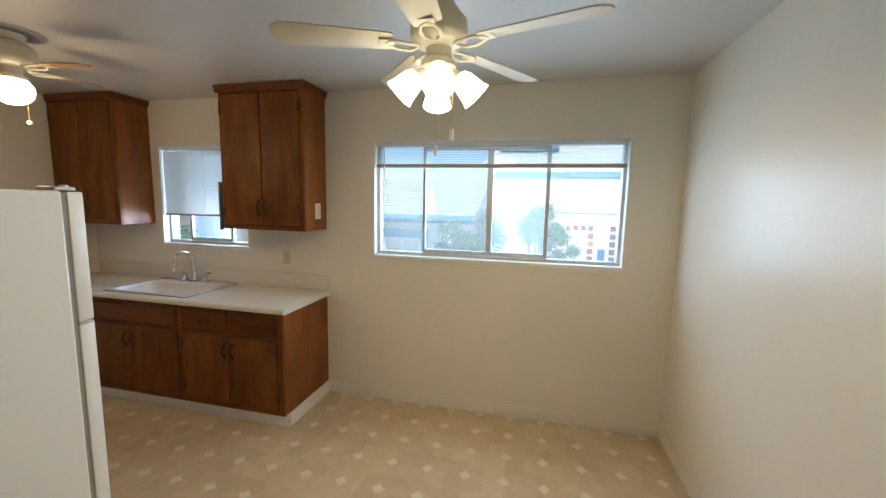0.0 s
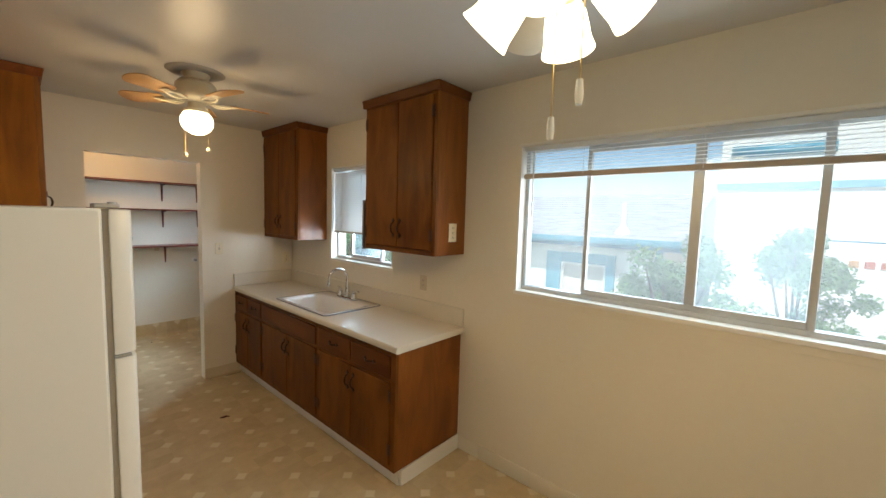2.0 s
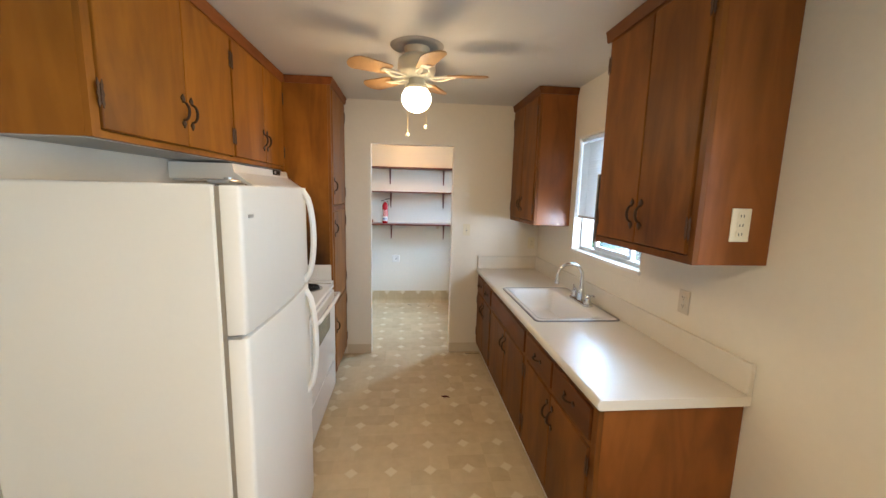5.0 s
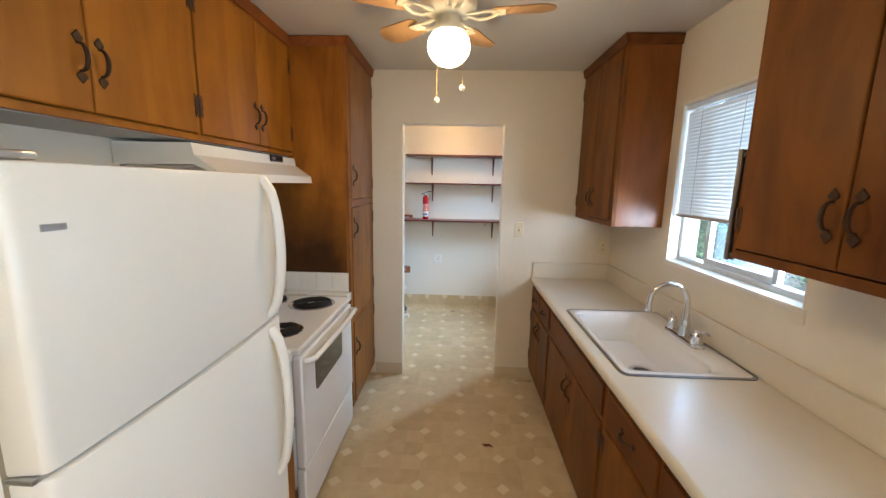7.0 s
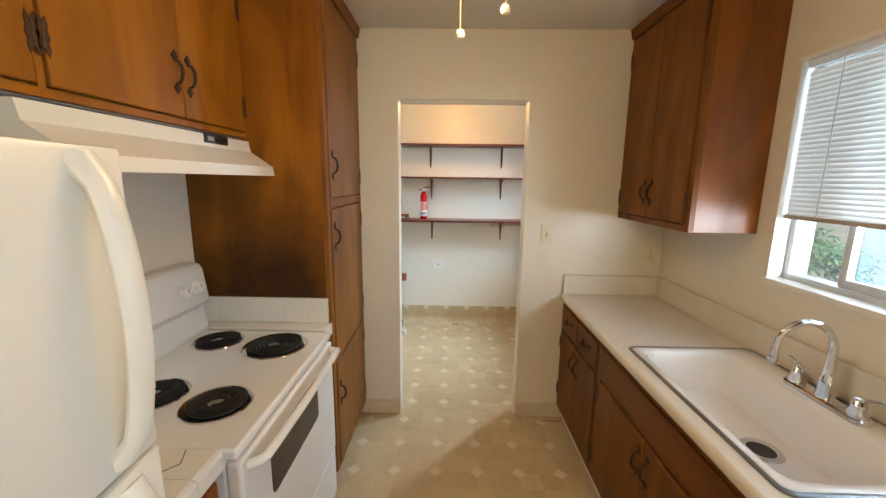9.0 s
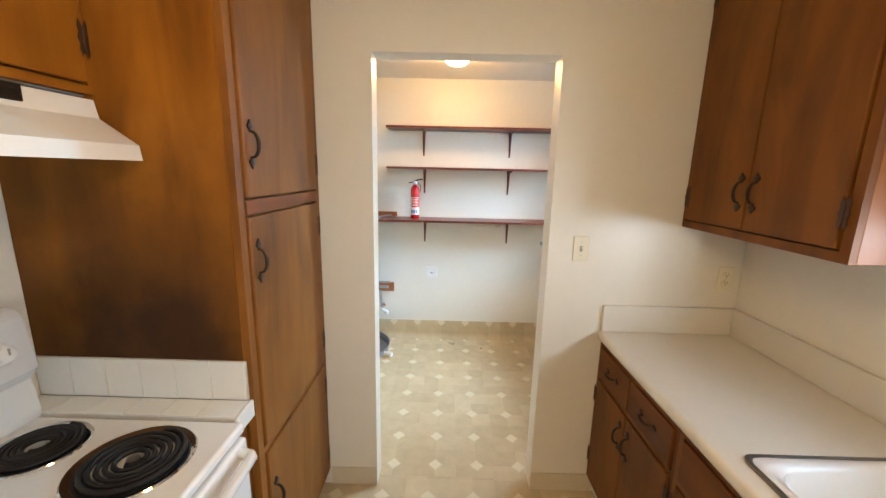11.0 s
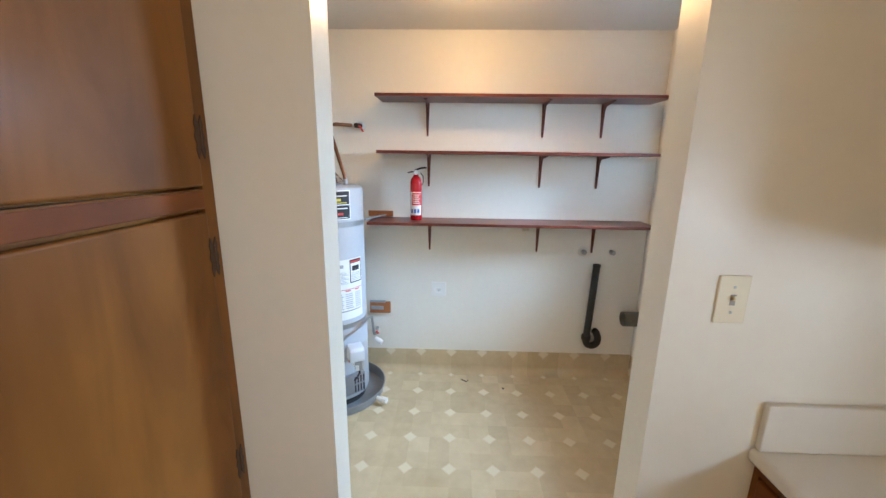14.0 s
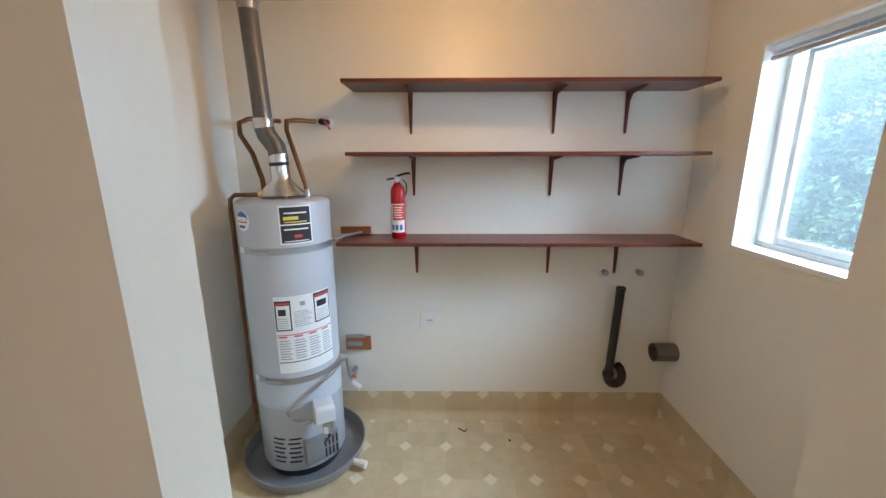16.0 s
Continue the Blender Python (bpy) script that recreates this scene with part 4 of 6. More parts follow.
# backguard with knobs
bg = [(1.465, 0.903), (1.545, 0.903), (1.552, 0.93), (1.540, 1.02), (1.570, 1.055), (1.550, 1.195), (1.536, 1.215), (1.51, 1.222), (1.465, 1.222)]
back = part("backguard", prism(bg, "x", RX0, RX1, 0.004), ENAMEL, rg)
for kx in (-3.60, -3.52, -3.05, -2.97):
    m = Matrix.Translation((kx, 1.562, 1.125)) @ Matrix.Rotation(radians(-82), 4, "X")
    k = part("knob", lathe([(0.028, 0), (0.027, 0.006), (0.022, 0.009), (0.020, 0.024), (0.016, 0.027), (0, 0.027)], 22, m), WHITEP, back, "white round control knob")
    part("pointer", box(kx - 0.002, kx + 0.002, 1.587, 1.5905, 1.125, 1.142), GASKET, k)
# oven door, window, handle, drawer
od = part("oven_door", box(RX0 + 0.003, RX1 - 0.003, 2.0755, 2.118, 0.325, 0.862, 0.010, 3), ENAMEL, rg)
part("door_window", prism(rrect(-3.46, -3.055, 0.625, 0.80, 0.022), "y", 2.1175, 2.1205), DARKGLASS, od, "dark oven window")
hp = [(RX1 - 0.035, 2.117, 0.832), (RX1 - 0.05, 2.150, 0.838)] + [(RX1 - 0.06 - (RX1 - RX0 - 0.12) * i / 8, 2.158 + 0.008 * math.sin(math.pi * i / 8), 0.842) for i in range(9)] + [(RX0 + 0.05, 2.150, 0.838), (RX0 + 0.035, 2.117, 0.832)]
part("handle", tube(hp, 0.0145, 12), ENAMEL, od, "white bar handle")
part("drawer", box(RX0 + 0.003, RX1 - 0.003, 2.0755, 2.114, 0.075, 0.317, 0.008, 3), ENAMEL, rg)

# ---- range hood ----
hd = thing("range_hood", (-3.28, 1.7, 1.60), "off-white metal range hood with a sloped visor", "range hood")
prof = [(S + 0.003, 1.748), (1.764, 1.748), (1.773, 1.703), (1.865, 1.640), (1.870, 1.602), (1.860, 1.602), (1.855, 1.630), (1.765, 1.668), (S + 0.003, 1.665)]
part("shell", prism(prof, "x", -3.745, -2.835), FRIDGE, hd)
part("underside", box(-3.72, -2.86, S + 0.006, 1.75, 1.655, 1.6645), STEEL, hd, "grey filter panel")
sw = part("control_panel", box(-3.570, -3.430, 1.7685, 1.7755, 1.715, 1.750, 0.002), BLACK, hd, "black switch panel")
for i in range(3):
    part("rocker", box(-3.562 + 0.042 * i, -3.528 + 0.042 * i, 1.775, 1.7775, 1.724, 1.739, 0.001), COIL if i < 2 else STEEL, sw)


# ---- wall plates ----
def plate(name, label, category, c, normal, holes, material, w=0.070, h=0.114):
    """A cover plate on a wall; normal is the way it faces."""
    rz = {"+x": 90, "-x": -90, "-y": 0, "+y": 180}[normal]
    p = thing(name, c, label, category, "wall plates")
    m = Matrix.Translation(c) @ Matrix.Rotation(radians(rz), 4, "Z")

    def put(nm, b, mt, par, lab=""):
        b.transform(m)
        return part(nm, b, mt, par, lab)
    pl = put("cover", box(-w / 2, w / 2, -0.006, -0.0005, -h / 2, h / 2, 0.003, 3), material, p)
    if holes == "toggle":
        # grey block paints the shade round the toggle
        put("toggle_slot", box(-0.006, 0.006, -0.0066, -0.0055, -0.013, 0.013), GASKET, pl, "shadowed toggle slot")
        b = box(-0.004, 0.004, -0.019, -0.006, -0.004, 0.006, 0.001)
        b.transform(Matrix.Rotation(radians(-20), 4, "X"))
        put("toggle", b, material, pl)
        for s in (-1, 1):
            put("screw", lathe([(0.0035, 0), (0.003, 0.0015), (0, 0.0016)], 10, Matrix.Translation((0, -0.006, s * 0.030)) @ Matrix.Rotation(radians(90), 4, "X")), STEEL, pl)
    elif holes == "triple":
        for s in (-1, 0, 1):
            f = put("socket_face", prism([(u, s * 0.033 + v) for u, v in rrect(-0.016, 0.016, -0.012, 0.012, 0.006)], "y", -0.0085, -0.0058), material, pl)
            for q in (-0.006, 0.006):
                put("slot", box(q - 0.0015, q + 0.0015, -0.0089, -0.0084, s * 0.033 - 0.005, s * 0.033 + 0.005), BLACK, f)
    elif holes == "round":
        f = put("socket_face", lathe([(0, 0), (0.026, 0), (0.028, -0.003)], 28, Matrix.Translation((0, -0.0085, 0)) @ Matrix.Rotation(radians(-90), 4, "X")), material, pl)
        for q, w, tilt in ((-0.010, 0.0, 35), (0.010, 0.0, -35), (0.0, -0.011, 0)):
            b = box(-0.0018, 0.0018, -0.0095, -0.0088, -0.006, 0.006)
            b.transform(Matrix.Translation((q, 0, w)) @ Matrix.Rotation(radians(tilt), 4, "Y"))
            put("slot", b, BLACK, f)
    else:
        for s in (-1, 1):
            f = put("socket_face", prism([(u, s * 0.0195 + v) for u, v in rrect(-0.017, 0.017, -0.014, 0.014, 0.010)], "y", -0.0085, -0.0058), material, pl)
            for q in (-0.006, 0.006):
                put("slot", box(q - 0.0011, q + 0.0011, -0.0089, -0.0084, s * 0.0195 - 0.001, s * 0.0195 + 0.008), BLACK, f)
            put("earth_hole", lathe([(0, 0), (0.0025, 0)], 10, Matrix.Translation((0, -0.0088, s * 0.0195 - 0.007)) @ Matrix.Rotation(radians(90), 4, "X")), BLACK, f)
        put("screw", lathe([(0.003, 0), (0.0025, 0.0012), (0, 0.0014)], 10, Matrix.Translation((0, -0.006, 0)) @ Matrix.Rotation(radians(90), 4, "X")), STEEL, pl)
    return p


plate("light_switch", "cream toggle light switch plate by the doorway", "light switch", (D, 3.261, 1.267), "+x", "toggle", CREAM)
plate("wall_outlet", "cream double outlet above the worktop's end", "outlet", (D, 3.925, 1.143), "+x", "duplex", CREAM)
plate("wall_outlet", "beige double outlet on the window wall", "outlet", (-2.366, N, 1.135), "-y", "duplex", mat("beige_plastic", (0.62, 0.56, 0.45), 0.4, var=0.03))
plate("wall_outlet", "white triple outlet on the cabinet's side", "outlet", (-1.985, 3.862, 1.533), "+x", "triple", CREAM, 0.075, 0.120)
plate("wall_outlet", "white round dryer outlet on the laundry wall", "outlet", (L, 2.523, 0.660), "+x", "round", WHITEP, 0.105, 0.105)


# ---- ceiling fans ----
def ceiling_fan(cx, cy, label, blade_mat, turn, radius, zb, spread):
    f = thing("ceiling_fan", (cx, cy, CK - 0.4), label, "ceiling fan", "ceiling fans")
    T = Matrix.Translation((cx, cy, 0))
    part("canopy", lathe([(0.0, CK - 0.0015), (0.075, CK - 0.0015), (0.075, CK - 0.02), (0.06, CK - 0.045), (0.03, CK - 0.05)], 32, T), FANCREAM, f)
    part("motor_housing", lathe([(0.03, CK - 0.045), (0.085, zb + 0.125), (0.108, zb + 0.10), (0.112, zb + 0.045), (0.10, zb + 0.02), (0.06, zb), (0.0, zb)], 36, T), FANCREAM, f)
    for k in range(5):
        a = radians(turn + 72 * k)
        R = T @ Matrix.Rotation(a, 4, "Z")
        arm = bmesh.new()
        for s in (-1, 1):
            tube([(0.07, 0.008 * s, zb + 0.008), (0.11, 0.03 * s, zb + 0.0), (0.15, 0.036 * s, zb + 0.004), (0.185, 0.022 * s, zb + 0.01), (0.20, 0.0, zb + 0.012)], 0.0065, 8, bm=arm)
        box(0.17, 0.225, -0.028, 0.028, zb + 0.009, zb + 0.013, 0.002, bm=arm)
        arm.transform(R)
        bi = part("blade_iron", arm, FANCREAM, f)
        outl = [(0.175, -0.045), (0.19, -0.052), (radius - 0.06, -0.068)] + [(radius - 0.065 + 0.065 * math.cos(radians(q)), 0.068 * math.sin(radians(q))) for q in (-70, -45, -20, 0, 20, 45, 70)] + [(radius - 0.06, 0.068), (0.19, 0.052), (0.175, 0.045)]
        b = prism(outl, "z", -0.003, 0.003, 0.001)
        b.transform(R @ Matrix.Translation((0, 0, zb + 0.018)) @ Matrix.Rotation(radians(11), 4, "X"))
        part("blade", b, blade_mat, f)
    return f, T


fan_d, T = ceiling_fan(-0.745, 2.700, "cream five-blade ceiling fan with four lit glass shades", FANBLADE, 272, 0.62, 2.205, 0)
part("light_kit", lathe([(0.05, 2.206), (0.052, 2.17), (0.066, 2.16), (0.07, 2.135), (0.05, 2.115), (0.0, 2.11)], 28, T), FANCREAM, fan_d)
for a in (15, 105, 195, 285):
    R = T @ Matrix.Rotation(radians(a), 4, "Z") @ Matrix.Translation((0.055, 0, 2.130)) @ Matrix.Rotation(radians(135), 4, "Y")
    g = part("shade_arm", lathe([(0.0, -0.01), (0.012, -0.01), (0.014, 0.02), (0.024, 0.03), (0.026, 0.045), (0.0, 0.045)], 16, R), FANCREAM, fan_d)
    part("shade", lathe([(0.024, 0.033), (0.034, 0.039), (0.044, 0.060), (0.049, 0.088), (0.053, 0.115), (0.061, 0.137), (0.059, 0.138), (0.051, 0.116), (0.046, 0.088), (0.041, 0.061), (0.030, 0.042)], 28, R), SHADE, fan_d, "lit frosted bell shade")
    part("bulb", lathe([(0.0, 0.12), (0.02, 0.115), (0.028, 0.095), (0.024, 0.07), (0.013, 0.05), (0.0, 0.05)], 16, R), SHADE, g, "lit bulb")
for ox, oy, zl in ((-0.014, 0.03, 1.805), (0.062, -0.012, 1.855)):
    ch = part("pull_chain", tube([(-0.745 + ox, 2.70 + oy, 2.15), (-0.745 + ox, 2.70 + oy, zl + 0.05)], 0.0014, 6), BRASS, fan_d, "thin brass bead chain")
    part("pull", lathe([(0, zl), (0.006, zl + 0.002), (0.0085, zl + 0.02), (0.006, zl + 0.048), (0, zl + 0.05)], 12, Matrix.Translation((-0.745 + ox, 2.70 + oy, 0))), WHITEP, ch, "white pull")

fan_k, T = ceiling_fan(-3.07, 2.720, "cream ceiling fan with oak blades and a lit globe", BLADEWOOD, 12, 0.42, 2.275, 0)
part("medallion", lathe([(0, CK - 0.012), (0.10, CK - 0.012), (0.14, CK - 0.009), (0.155, CK - 0.001)], 40, T), mat("grey_ceiling_plate", (0.34, 0.33, 0.31), 0.6, var=0.1), fan_k, "round grey ceiling plate")
part("light_fitter", lathe([(0.045, 2.276), (0.047, 2.24), (0.066, 2.232), (0.066, 2.215), (0.0, 2.215)], 28, T), FANCREAM, fan_k)
part("globe", lathe([(0.055, 2.222)] + [(0.088 * math.cos(radians(q)), 2.165 + 0.078 * math.sin(radians(q))) for q in (40, 20, 0, -20, -40, -60, -75)] + [(0, 2.087)], 32, T), SHADE, fan_k, "lit frosted globe")
for ox, oy, zl in ((-0.05, -0.05, 1.955), (0.0, 0.060, 1.995)):
    ch = part("pull_chain", tube([(-3.07 + ox, 2.72 + oy, 2.24), (-3.07 + ox, 2.72 + oy, zl + 0.02)], 0.0007, 6), BRASS, fan_k, "thin brass bead chain")
    part("pull", lathe([(0, zl), (0.010, zl + 0.003), (0.013, zl + 0.012), (0.008, zl + 0.022), (0, zl + 0.024)], 12, Matrix.Translation((-3.07 + ox, 2.72 + oy, 0))), CREAM, ch, "small cream pull")

ll = thing("ceiling_light", (-5.48, 2.70, CL - 0.1), "lit white glass bowl ceiling light", "ceiling light")
part("canopy", lathe([(0, CL - 0.001), (0.085, CL - 0.001), (0.088, CL - 0.012), (0.07, CL - 0.02)], 32, Matrix.Translation((-5.48, 2.70, 0))), WHITEP, ll)
part("bowl", lathe([(0.080, CL - 0.012), (0.088, CL - 0.03), (0.080, CL - 0.055), (0.055, CL - 0.074), (0, CL - 0.082)], 32, Matrix.Translation((-5.48, 2.70, 0))), SHADE, ll, "lit frosted glass bowl")


# ---- laundry room ----
def shelf(zt, y0, y1, label, brackets, depth=0.260, th=0.018, drop=0.21):
    s = thing("wall_shelf", (L + depth / 2, (y0 + y1) / 2, zt - th), label, "shelf", "laundry shelves")
    part("board", box(L + 0.002, L + depth, y0, y1, zt - th, zt, 0.003), SHELFW, s)
    for by in brackets:
        bm = bmesh.new()
        z = zt - th - 0.0005
        # leg on the wall, tapering down, and arm under the board, tapering out
        leg = [(by - 0.013, z), (by + 0.013, z), (by + 0.008, z - drop * 0.75), (by + 0.006, z - drop), (by - 0.006, z - drop), (by - 0.008, z - drop * 0.75)]
        prism(leg, "x", L + 0.001, L + 0.009, 0.002, bm=bm)
        prism([(L + 0.009, z), (L + depth * 0.72, z), (L + depth * 0.72, z - 0.007), (L + 0.05, z - 0.020), (L + 0.018, z - 0.06), (L + 0.009, z - drop * 0.9)], "y", by - 0.003, by + 0.003, bm=bm)
        prism([(L + 0.009, by - 0.013), (L + depth * 0.72, by - 0.008), (L + depth * 0.74, by), (L + depth * 0.72, by + 0.008), (L + 0.009, by + 0.013)], "z", z - 0.004, z, bm=bm)
        part("bracket", bm, SHELFW, s, "dark brown tapered bracket")
    return s


shelf(1.953, 2.140, 3.872, "dark red-brown wall shelf on three brackets, top one", (2.437, 3.192, 3.572))
shelf(1.626, 2.142, 3.880, "dark red-brown wall shelf on three brackets, middle one", (2.447, 3.194, 3.574))
shelf(1.182, 2.070, 3.900, "dark red-brown wall shelf holding the extinguisher", (2.455, 3.207, 3.590))

RED = mat("red_gloss_paint", (0.40, 0.005, 0.012), 0.22, var=0.05, coat=0.5)
PAPER = mat("white_label", (0.80, 0.80, 0.78), 0.5, var=0.03)
GREYPAINT = mat("grey_tank_enamel", (0.47, 0.49, 0.52), 0.32, var=0.04, coat=0.25)
GALV = mat("galvanised_steel", (0.42, 0.43, 0.44), 0.38, metal=0.85, var=0.18, scale=14)
DUCT = mat("grey_vent_pipe", (0.135, 0.125, 0.11), 0.38, metal=0.35, var=0.25)
FOIL = mat("foil_tape", (0.72, 0.72, 0.72), 0.22, metal=1.0, var=0.1, bump=0.7, bscale=90)
COPPER = mat("aged_copper", (0.19, 0.095, 0.045), 0.42, metal=0.8, var=0.3, scale=20)
PANM = mat("grey_drain_pan", (0.30, 0.305, 0.315), 0.42, metal=0.35, var=0.15)
ABS = mat("black_plastic_pipe", (0.015, 0.015, 0.016), 0.3, var=0.2)
INK = mat("black_label_ink", (0.02, 0.02, 0.022), 0.4, var=0.1)
GREYINK = mat("grey_print", (0.35, 0.36, 0.38), 0.5, var=0.05)
REDINK = mat("red_print", (0.60, 0.06, 0.05), 0.5, var=0.05)
YELLOW = mat("yellow_print", (0.70, 0.60, 0.08), 0.5, var=0.05)
BLUEINK = mat("blue_print", (0.06, 0.14, 0.42), 0.5, var=0.05)
CLEAT = wood("orange_pine_cleat", (0.22, 0.08, 0.03), (0.36, 0.15, 0.06), axis="Y")

# fire extinguisher standing on the low shelf
ex = thing("fire_extinguisher", (-6.095, 2.372, 1.182), "red fire extinguisher with a white label on the shelf", "fire extinguisher")
EX = Matrix.Translation((-6.095, 2.372, 1.1822))
part("cylinder", lathe([(0, 0), (0.034, 0), (0.038, 0.006), (0.038, 0.245), (0.034, 0.265), (0.022, 0.283), (0.016, 0.288), (0.016, 0.296), (0, 0.296)], 32, EX), RED, ex)


def wrap(r, a0, a1, z0, z1, m, n=10, t=0.0006):
    """A curved label on an upright cylinder of radius r."""
    pts = [((r + t) * math.cos(radians(a0 + (a1 - a0) * i / n)), (r + t) * math.sin(radians(a0 + (a1 - a0) * i / n))) for i in range(n + 1)]
    inn = [(p[0] * (r / (r + t)), p[1] * (r / (r + t))) for p in pts]
    b = prism(pts + inn[::-1], "z", z0, z1)
    b.transform(m)
    return b


lab = part("label", wrap(0.038, -62, 62, 0.035, 0.185, EX), PAPER, ex, "white printed label")
part("red_panel", wrap(0.0388, -40, 62, 0.10, 0.180, EX), REDINK, lab)
for i in range(5):
    part("text_line", wrap(0.0394, -30, 40 - 8 * (i % 2), 0.112 + 0.013 * i, 0.117 + 0.013 * i, EX, 6, 0.0004), PAPER, lab)
for i in range(3):
    part("pictogram", wrap(0.0388, -48 + 32 * i, -26 + 32 * i, 0.048, 0.076, EX, 4), BLUEINK, lab)
vb = part("valve", lathe([(0.014, 0.294), (0.017, 0.30), (0.017, 0.318), (0.010, 0.326), (0, 0.326)], 16, EX), STEEL, ex)
part("lever", tube([(-6.095, 2.365, 1.505), (-6.085, 2.395, 1.517), (-6.080, 2.425, 1.523), (-6.078, 2.44, 1.521)], [0.006, 0.006, 0.006, 0.005], 8), BLACK, vb, "black squeeze lever")
part("carry_handle", tube([(-6.095, 2.378, 1.492), (-6.09, 2.345, 1.496), (-6.088, 2.318, 1.490)], 0.005, 8), BLACK, vb)
part("gauge", lathe([(0, 0), (0.014, 0), (0.014, 0.008), (0.012, 0.010), (0, 0.010)], 16, Matrix.Translation((-6.078, 2.372, 1.490)) @ Matrix.Rotation(radians(90), 4, "Y")), PAPER, vb)
part("strap", tube([(-6.092, 2.40, 1.49), (-6.085, 2.418, 1.47), (-6.085, 2.42, 1.435), (-6.088, 2.412, 1.41)], 0.003, 6), BLACK, vb, "black safety strap")

# water heater in its pan
HX, HY, HR = -5.915, 1.845, 0.212
HM = Matrix.Translation((HX, HY, 0))
HMR = HM @ Matrix.Rotation(radians(4), 4, "Z")
pan = thing("drain_pan", (HX, 1.853, 0.0), "round dark grey drain pan under the water heater", "pan")
PM = Matrix.Translation((HX, 1.853, 0))
part("pan", lathe([(0, 0.001), (0.284, 0.001), (0.297, 0.006), (0.308, 0.066), (0.312, 0.070), (0.317, 0.068), (0.316, 0.063), (0.311, 0.061), (0.301, 0.010), (0.289, 0.006), (0, 0.006)], 56, PM), PANM, pan)
dr = part("drain_fitting", tube([(-5.797, 2.141, 0.036), (-5.784, 2.176, 0.036)], 0.016, 12), WHITEP, pan, "white plastic drain fitting")
part("cap", tube([(-5.785, 2.174, 0.036), (-5.772, 2.209, 0.036)], 0.020, 8), WHITEP, dr)

wh = thing("water_heater", (HX, HY, 0.007), "tall grey tank water heater with strapped body", "water heater")
tank = part("tank", lathe([(0, 0.050), (HR - 0.012, 0.050), (HR - 0.004, 0.056), (HR, 0.066), (HR, 0.40), (HR + 0.002, 0.405), (HR + 0.002, 0.412), (HR, 0.417), (HR, 1.385), (HR - 0.004, 1.402), (HR - 0.02, 1.412), (0, 1.418)], 56, HM), GREYPAINT, wh)
part("base_ring", lathe([(HR - 0.035, 0.0065), (HR - 0.022, 0.0065), (HR - 0.022, 0.051), (HR - 0.035, 0.051)], 32, HM), BLACK, wh)


for zs in (1.195, 0.560):
    st = part("strap", lathe([(HR + 0.0005, zs - 0.016), (HR + 0.003, zs - 0.016), (HR + 0.003, zs + 0.016), (HR + 0.0005, zs + 0.016)], 56, HM), GALV, wh, "galvanised earthquake strap")
    part("buckle", wrap(HR + 0.003, -44, -34, zs - 0.014, zs + 0.014, HM, 4, 0.003), PAPER, st)
    part("tensioner", tube([(HX + (HR + 0.008) * math.cos(radians(q)), HY + (HR + 0.008) * math.sin(radians(q)), zs) for q in (-22, -14, -6, 2)], [0.006, 0.011, 0.011, 0.006], 8), GALV, st)
    part("strap_tail", box(L + 0.01, L + 0.15 if zs > 1 else L + 0.02, 2.02, 2.135, zs - 0.012, zs + 0.008, 0.002) if zs < 1 else tube([(-5.98, 2.055, zs), (-6.1, 2.09, zs), (-6.19, 2.15, zs)], 0.007, 6), GALV, st)
# labels
bl = part("black_label", wrap(HR, 12, 50, 1.225, 1.395, HMR, 8), PAPER, tank, "black and yellow maker's label")
part("label_field", wrap(HR + 0.0006, 13.5, 48.5, 1.315, 1.389, HMR, 8), INK, bl)
part("label_field", wrap(HR + 0.0006, 13.5, 48.5, 1.231, 1.309, HMR, 8), INK, bl)
part("yellow_mark", wrap(HR + 0.0014, 17, 34, 1.333, 1.348, HMR, 5), YELLOW, bl)
part("text_line", wrap(HR + 0.0014, 18, 44, 1.321, 1.326, HMR, 5), YELLOW, bl)
part("text_line", wrap(HR + 0.0014, 18, 44, 1.360, 1.366, HMR, 5), PAPER, bl)
part("text_line", wrap(HR + 0.0014, 17, 45, 1.288, 1.294, HMR, 5), PAPER, bl)
part("text_line", wrap(HR + 0.0014, 17, 45, 1.236, 1.240, HMR, 5), PAPER, bl)
part("red_mark", wrap(HR + 0.0014, 28, 37, 1.253, 1.266, HMR, 4), REDINK, bl)
wl_ = part("instruction_label", wrap(HR, -4, 70, 0.605, 0.985, HMR, 14), PAPER, tank, "large white instruction label")
for a0, a1, z0, z1 in ((-3, 16, 0.82, 0.965), (44, 69, 0.835, 0.98)):
    fr_ = part("warning_box", wrap(HR + 0.0006, a0, a1, z0, z1, HMR, 6), INK, wl_, "black framed warning")
    part("box_field", wrap(HR + 0.0012, a0 + 1.6, a1 - 1.6, z0 + 0.006, z1 - 0.022, HMR, 6), PAPER, fr_)
    part("red_bar", wrap(HR + 0.0012, a0 + 1.6, a1 - 1.6, z1 - 0.018, z1 - 0.008, HMR, 6), REDINK, fr_)
    part("picture", wrap(HR + 0.0018, a0 + 4, a1 - 6, z0 + 0.075, z0 + 0.105, HMR, 4), INK, fr_)
    for i in range(5):
        part("text_line", wrap(HR + 0.0018, a0 + 3, a1 - 4, z0 + 0.014 + 0.011 * i, z0 + 0.017 + 0.011 * i, HMR, 4), GREYINK, fr_)
for i in range(9):
    part("text_line", wrap(HR + 0.0006, 19, 41 - 3 * (i % 3), 0.835 + 0.009 * i, 0.838 + 0.009 * i, HMR, 5), GREYINK, wl_)
part("emblem", wrap(HR + 0.0006, 27, 33, 0.935, 0.955, HMR, 3), GREYINK, wl_)
part("rule", wrap(HR + 0.0006, -3, 69, 0.658, 0.662, HMR, 12), INK, wl_)
